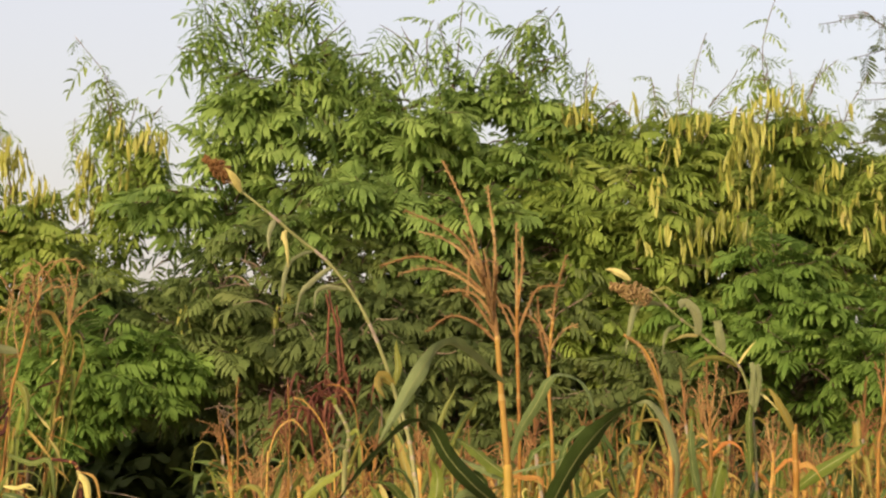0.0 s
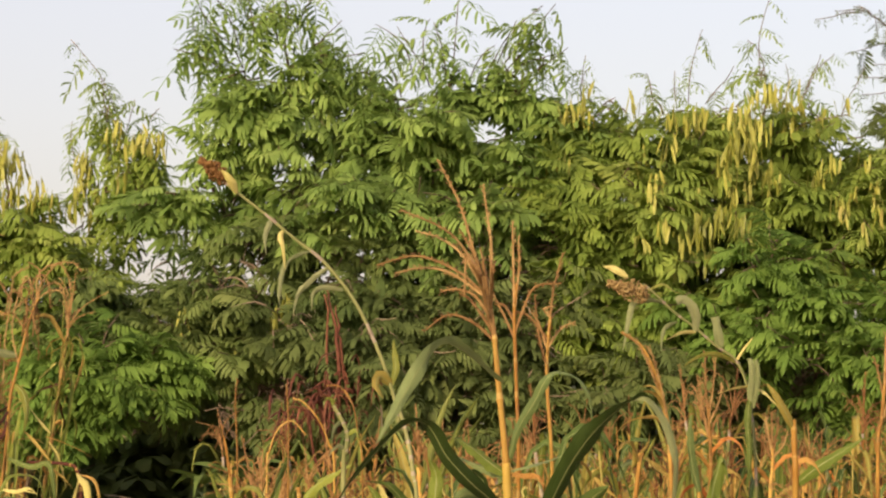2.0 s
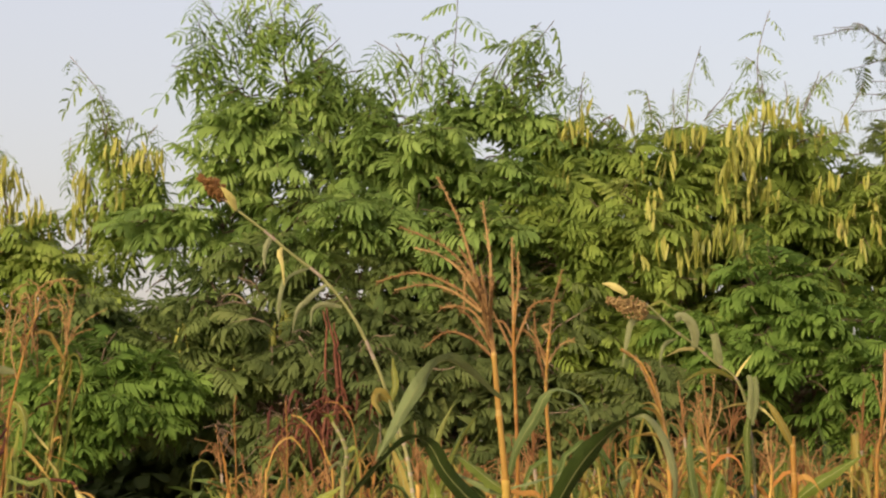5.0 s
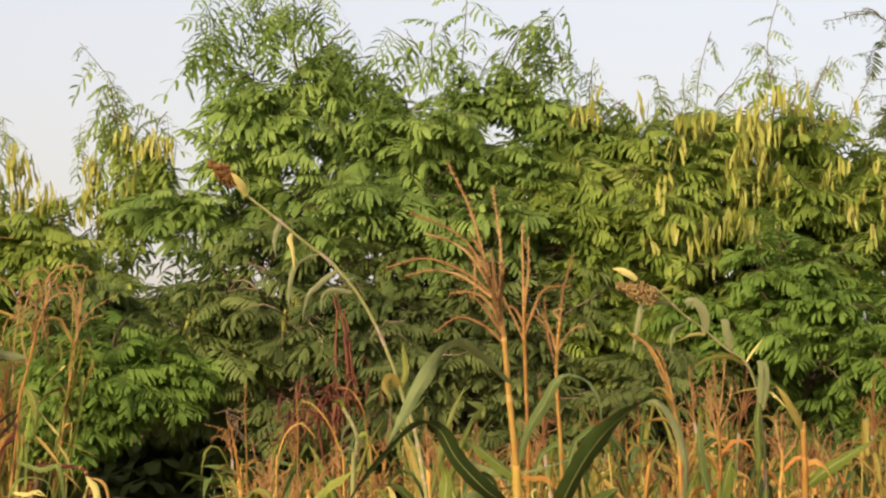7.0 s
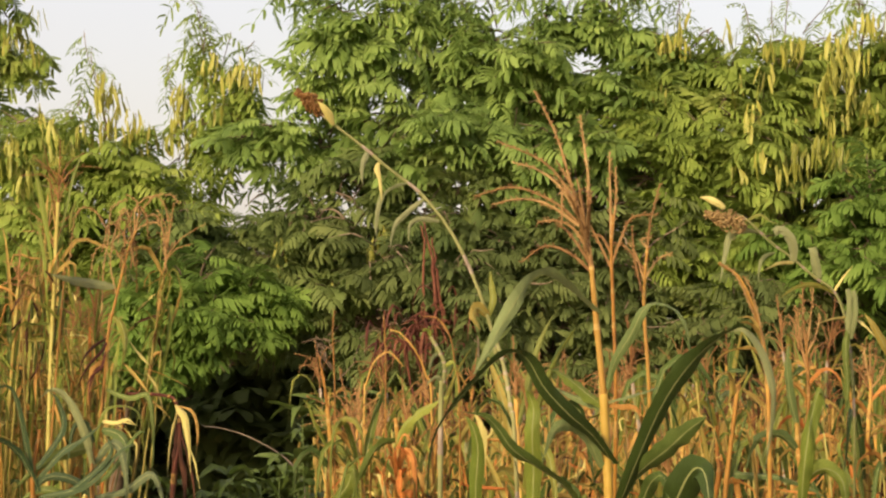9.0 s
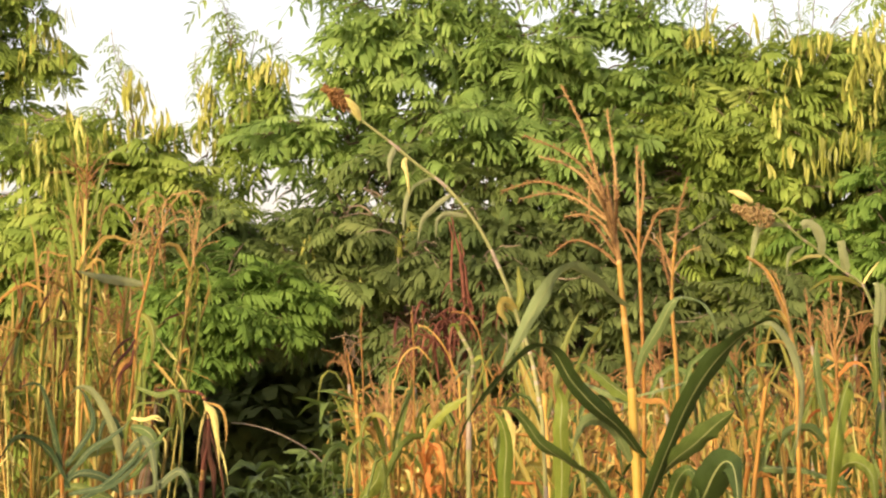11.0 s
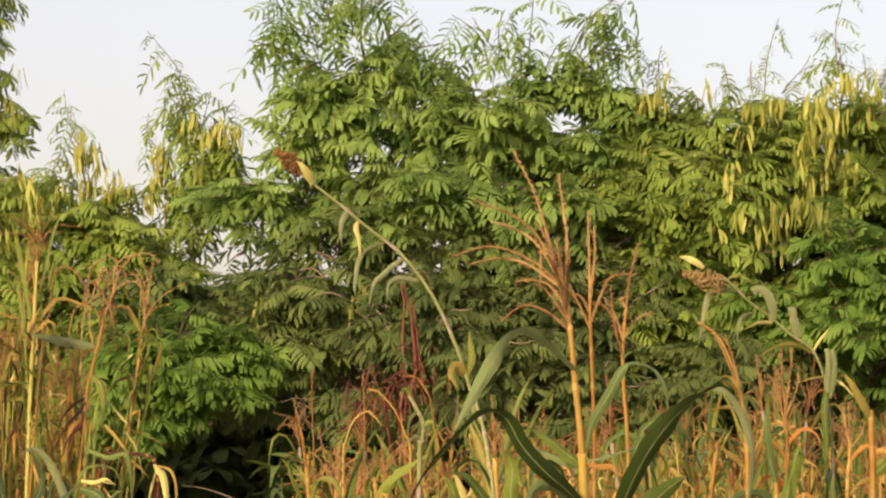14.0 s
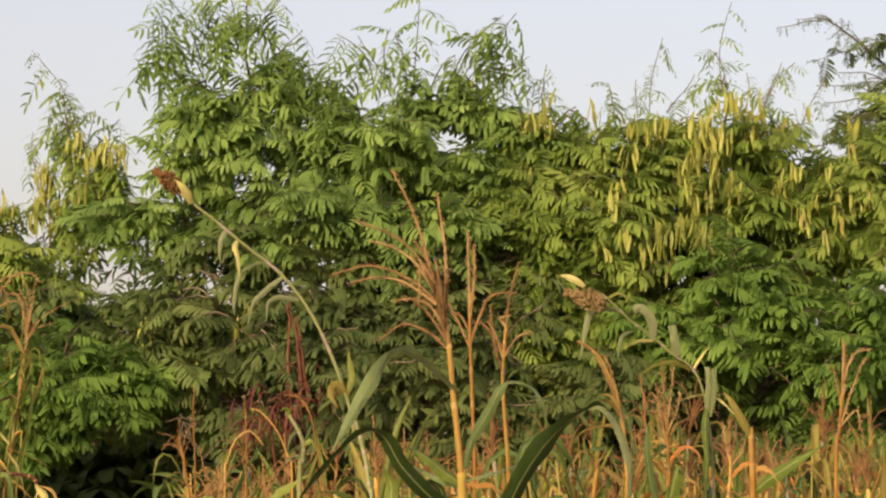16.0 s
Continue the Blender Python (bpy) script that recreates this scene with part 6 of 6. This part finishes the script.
# ---- ragged plants at the front of the field ----
for label, stem, leaves in [
    ("withered maize plant with curled rust-orange leaves", [(-0.14, 9.1, -0.03), (-0.14, 9.1, 0.8), (-0.135, 9.00, 1.330), (-0.127, 9.00, 1.459), (-0.135, 9.00, 1.555)], [
        ([(-0.132, 9.00, 1.362), (-0.141, 8.96, 1.440), (-0.125, 8.94, 1.475), (-0.099, 8.93, 1.450), (-0.093, 8.93, 1.379)], 0.020, M_RUST, 40), ([(-0.132, 9.00, 1.379), (-0.150, 8.95, 1.440), (-0.166, 8.93, 1.403), (-0.172, 8.93, 1.316)], 0.018, M_RUST, 30),
        ([(-0.130, 9.00, 1.395), (-0.110, 8.95, 1.459), (-0.083, 8.92, 1.440), (-0.073, 8.92, 1.364), (-0.080, 8.92, 1.300)], 0.024, M_RUST, -20), ([(-0.135, 9.00, 1.330), (-0.099, 8.95, 1.395), (-0.067, 8.93, 1.403), (-0.051, 8.93, 1.348), (-0.054, 8.93, 1.284)], 0.022, M_BLADE_DRY, 0),
        ([(-0.132, 9.00, 1.346), (-0.115, 8.95, 1.411), (-0.121, 8.93, 1.364), (-0.109, 8.93, 1.284)], 0.024, M_RUST, 70), ([(-0.132, 9.00, 1.362), (-0.154, 8.95, 1.379), (-0.150, 8.93, 1.332), (-0.160, 8.93, 1.268)], 0.022, M_BLADE_DRY, 60), ([(-0.132, 9.00, 1.411), (-0.144, 8.95, 1.467), (-0.160, 8.93, 1.475), (-0.179, 8.93, 1.435)], 0.012, M_BLADE_DRY, 20),
        ([(-0.129, 9.00, 1.330), (-0.099, 8.95, 1.347), (-0.086, 8.93, 1.324), (-0.093, 8.93, 1.252)], 0.030, M_RUST, 20), ([(-0.132, 9.00, 1.459), (-0.115, 8.95, 1.507), (-0.093, 8.93, 1.499), (-0.086, 8.93, 1.459)], 0.012, M_RUST, 20),
        ([(-0.138, 9.00, 1.475), (-0.095, 8.95, 1.547), (-0.038, 8.93, 1.590), (0.018, 8.92, 1.619)], 0.034, M_BLADE_YG, 25), ([(-0.132, 9.00, 1.491), (-0.183, 8.95, 1.475), (-0.230, 8.93, 1.395), (-0.261, 8.92, 1.300)], 0.026, M_BLADE_Y, 20)]),
    ("maize plant with broad yellow-green leaves", [(0.98, 8.7, -0.03), (0.98, 8.7, 0.8), (0.975, 8.60, 1.338), (0.966, 8.60, 1.476), (0.964, 8.60, 1.614)], [
        ([(0.974, 8.60, 1.307), (0.980, 8.56, 1.430), (0.997, 8.54, 1.552), (1.021, 8.53, 1.629), (1.040, 8.53, 1.552)], 0.044, M_BLADE_YG, 15), ([(0.972, 8.60, 1.369), (1.027, 8.56, 1.415), (1.077, 8.53, 1.385), (1.091, 8.53, 1.278)], 0.046, M_BLADE_YG, -30),
        ([(0.967, 8.60, 1.522), (0.942, 8.57, 1.614), (0.932, 8.55, 1.706), (0.938, 8.55, 1.751)], 0.026, M_BLADE_L, 20), ([(0.969, 8.60, 1.461), (0.913, 8.56, 1.507), (0.850, 8.54, 1.491), (0.819, 8.54, 1.415)], 0.03, M_BLADE_L, 20)]),
    ("yellowing maize plant with drooping pale leaves", [(0.62, 8.9, -0.03), (0.62, 8.9, 0.8), (0.757, 8.80, 1.334), (0.765, 8.80, 1.460), (0.763, 8.80, 1.570)], [
        ([(0.762, 8.80, 1.460), (0.809, 8.76, 1.476), (0.862, 8.74, 1.499), (0.901, 8.74, 1.476)], 0.026, M_BLADE_Y, 25), ([(0.762, 8.80, 1.397), (0.855, 8.76, 1.397), (0.963, 8.74, 1.382), (1.072, 8.74, 1.327)], 0.024, M_BLADE_L, 20),
        ([(0.762, 8.80, 1.523), (0.731, 8.76, 1.585), (0.691, 8.75, 1.585), (0.675, 8.75, 1.522)], 0.024, M_BLADE_Y, 30), ([(0.761, 8.80, 1.570), (0.779, 8.77, 1.617), (0.816, 8.75, 1.624), (0.840, 8.75, 1.585)], 0.02, M_BLADE_L, 20)]),
    ("pale green maize plant at the edge of the dark gap", [(-0.38, 9.3, -0.03), (-0.37, 9.3, 0.8), (-0.335, 9.20, 1.327), (-0.328, 9.20, 1.458), (-0.336, 9.20, 1.589)], [
        ([(-0.332, 9.20, 1.294), (-0.277, 9.16, 1.360), (-0.260, 9.14, 1.409), (-0.243, 9.13, 1.295)], 0.046, M_BLADE_Y, 10), ([(-0.331, 9.20, 1.458), (-0.367, 9.16, 1.524), (-0.391, 9.14, 1.589), (-0.408, 9.14, 1.613)], 0.014, M_BLADE_Y, 20),
        ([(-0.331, 9.20, 1.491), (-0.285, 9.16, 1.556), (-0.236, 9.14, 1.523), (-0.227, 9.13, 1.409)], 0.022, M_BLADE_Y, 20), ([(-0.329, 9.20, 1.409), (-0.383, 9.16, 1.458), (-0.423, 9.14, 1.409), (-0.431, 9.14, 1.311)], 0.026, M_BLADE, 20), ([(-0.334, 9.20, 1.573), (-0.348, 9.16, 1.655), (-0.359, 9.15, 1.720), (-0.367, 9.15, 1.766)], 0.012, M_BLADE_DRY, 10)])]:
    ob = thing("maize_plant", label, "maize plant", "ragged front maize")
    part("stalk", stalk_mesh("stalk", stem, 0.010, 0.006, M_STALK, 0.18, 8), ob)
    for k, (q, w, mat, tw) in enumerate(leaves):
        blade(ob, q, w, mat, "curled rust-orange leaf" if mat is M_RUST else "", twist=tw, twist_end=tw + (110 if mat in (M_RUST, M_BLADE_DRY) else 30), seed=210 + k, n=16, fold=0.6, wave=0.45)

# ---- maize at the far side of the field front ----
ob = thing("maize_plant", "maize plant with golden stalk and bright green rising leaf", "maize plant")
part("stalk", stalk_mesh("stalk", [(1.29, 9.1, -0.03), (1.29, 9.1, 0.8), (1.285, 9.00, 1.523), (1.283, 9.00, 1.652), (1.281, 9.00, 1.749)], 0.011, 0.008, M_STALK, 0.2, 8), ob)
for k, (q, w, mat, tw) in enumerate([
    ([(1.286, 9.00, 1.563), (1.340, 8.95, 1.611), (1.400, 8.92, 1.651), (1.469, 8.90, 1.695)], 0.042, M_BLADE_YG, 20),
    ([(1.284, 9.00, 1.716), (1.256, 8.97, 1.764), (1.221, 8.95, 1.819), (1.198, 8.95, 1.850)], 0.026, M_BLADE_Y, -10),
    ([(1.283, 9.00, 1.620), (1.311, 8.97, 1.635), (1.343, 8.95, 1.611), (1.371, 8.95, 1.555)], 0.02, M_BLADE_DRY, 30),
]):
    blade(ob, q, w, mat, "", twist=tw, twist_end=tw + 15, seed=170 + k, n=14)
ob = thing("maize_plant", "tall dry maize plant with thin red-brown tassel", "maize plant")
part("stalk", stalk_mesh("stalk", [(1.72, 10.1, -0.03), (1.71, 10.1, 0.8), (1.691, 10.00, 1.633), (1.705, 10.00, 1.776), (1.715, 10.00, 1.884)], 0.008, 0.005, M_STALK_F, 0.2, 8), ob)
g = Geo()
tube(g, curve([(1.715, 10.00, 1.884), (1.723, 10.00, 2.045)], 6), 0.0045, 6)
add_spikes(part("tassel", g.mesh("tassel", [M_TASSEL_H], False), ob), [
    [(1.714, 10.00, 1.848), (1.730, 10.00, 1.956), (1.755, 10.00, 2.010), (1.806, 10.00, 2.027)], [(1.714, 10.00, 1.830), (1.697, 10.00, 1.920), (1.683, 10.00, 1.974)],
    [(1.718, 10.00, 1.866), (1.724, 10.00, 1.956), (1.725, 10.00, 2.054)], [(1.706, 10.00, 1.776), (1.742, 10.00, 1.884), (1.778, 10.00, 1.974), (1.791, 10.00, 1.992)], [(1.705, 10.00, 1.776), (1.759, 10.00, 1.830), (1.771, 10.00, 1.776)]], 0.0036, 110, 1300, 1.2)

# ---- maize with brushy rust tassels ----
for label, u, pts, sp in [
    ("dry maize plant with brushy rust tassel", 0, [(1.06, 9.7, -0.03), (1.05, 9.7, 0.8), (1.106, 9.60, 1.525), (1.111, 9.60, 1.662), (1.105, 9.60, 1.800)],
     [[(1.105, 9.60, 1.782), (1.098, 9.60, 1.868), (1.096, 9.60, 1.972)], [(1.105, 9.60, 1.765), (1.119, 9.60, 1.851), (1.130, 9.60, 1.955)], [(1.106, 9.60, 1.731), (1.077, 9.60, 1.800), (1.064, 9.60, 1.817)], [(1.106, 9.60, 1.748), (1.138, 9.60, 1.817), (1.147, 9.60, 1.868)], [(1.106, 9.60, 1.714), (1.086, 9.60, 1.817), (1.081, 9.60, 1.894)], [(1.108, 9.60, 1.696), (1.129, 9.60, 1.765), (1.160, 9.60, 1.782)]]),
    ("short dry maize plant with bushy rust tassel", 1, [(1.26, 9.5, -0.03), (1.26, 9.5, 0.8), (1.265, 9.40, 1.491), (1.273, 9.40, 1.608), (1.273, 9.40, 1.675)],
     [[(1.273, 9.40, 1.659), (1.260, 9.40, 1.726), (1.254, 9.40, 1.776)], [(1.273, 9.40, 1.659), (1.287, 9.40, 1.718), (1.294, 9.40, 1.763)], [(1.273, 9.40, 1.642), (1.243, 9.40, 1.692), (1.223, 9.40, 1.709)], [(1.273, 9.40, 1.642), (1.307, 9.40, 1.684), (1.321, 9.40, 1.726)], [(1.273, 9.40, 1.659), (1.273, 9.40, 1.726), (1.276, 9.40, 1.785)], [(1.273, 9.40, 1.625), (1.300, 9.40, 1.625), (1.316, 9.40, 1.591)]])]:
    ob = thing("maize_plant", label, "maize plant", "ragged front maize")
    part("stalk", stalk_mesh("stalk", pts, 0.008, 0.004, M_STALK_F, 0.18, 8), ob)
    g = Geo()
    tube(g, curve(pts[-2:], 6), 0.004, 6)
    add_spikes(part("tassel", g.mesh("tassel", [M_TASSEL], False), ob), sp, 0.0042, 120, 1400 + 20 * u, 1.4)
    for k in range(7):
        b = np.array(pts[3]) + (0, 0, -0.05 * k)
        d = 0.1 * (-1) ** k
        blade(ob, [b, b + (d * 0.5, -0.03, 0.05), b + (d, -0.05, 0.0), b + (d * 1.2, -0.05, -0.16)], 0.018, (M_RUST, M_BLADE_DRY, M_STRAW)[k % 3], "shrivelled rust leaf", twist=[20, 60, 100], seed=1450 + 10 * u + k, n=10, fold=0.6, wave=0.3)

# ---- weeds at the dark gap ----
rng = np.random.default_rng(91)
for x, y, h in [(-0.95, 14.2, 1.12), (-0.80, 14.4, 1.2), (-0.72, 14.0, 1.3), (-1.05, 13.6, 1.15), (-0.88, 13.8, 1.25), (-0.66, 14.4, 1.42), (-1.2, 13.9, 1.2), (-0.74, 13.2, 1.2), (-0.60, 12.0, 1.40), (-0.53, 12.0, 1.42), (-0.47, 11.9, 1.50), (-0.80, 12.1, 1.27), (-0.73, 12.0, 1.22), (-0.42, 12.2, 1.54), (-0.64, 12.2, 1.28)]:
    h += 0.08
    ob = thing("weed", "leafy green weed with small pointed leaves", "weed", "weeds at the field edge", (x, y, 0))
    g = Geo()
    top = np.array((rng.normal(0, 0.05), rng.normal(0, 0.05), h))
    p = curve([(0, 0, -0.02), top * 0.5 + rng.normal(0, 0.02, 3), top], 10)
    tube(g, p, np.linspace(0.006, 0.002, 10), 5)
    part("stem", g.mesh("stem", [M_WEED]), ob)
    g = Geo()
    for k in range(46):
        b = p[int(rng.integers(3, 10))]
        a = rng.uniform(0, 6.28)
        ln = rng.uniform(0.07, 0.15)
        o = np.array((math.cos(a), math.sin(a), 0))
        blade_geo(g, [b, b + o * ln * 0.5 + (0, 0, ln * 0.25), b + o * ln + (0, 0, ln * rng.uniform(-0.4, 0.4))], ln * 0.4, twist=rng.normal(0, 20), seed=k, n=5, view=(0, 0, 1), taper=1.8)
    tagged(part("foliage", g.mesh("foliage", [M_WEED, M_WEED]), ob), kind="stuff")
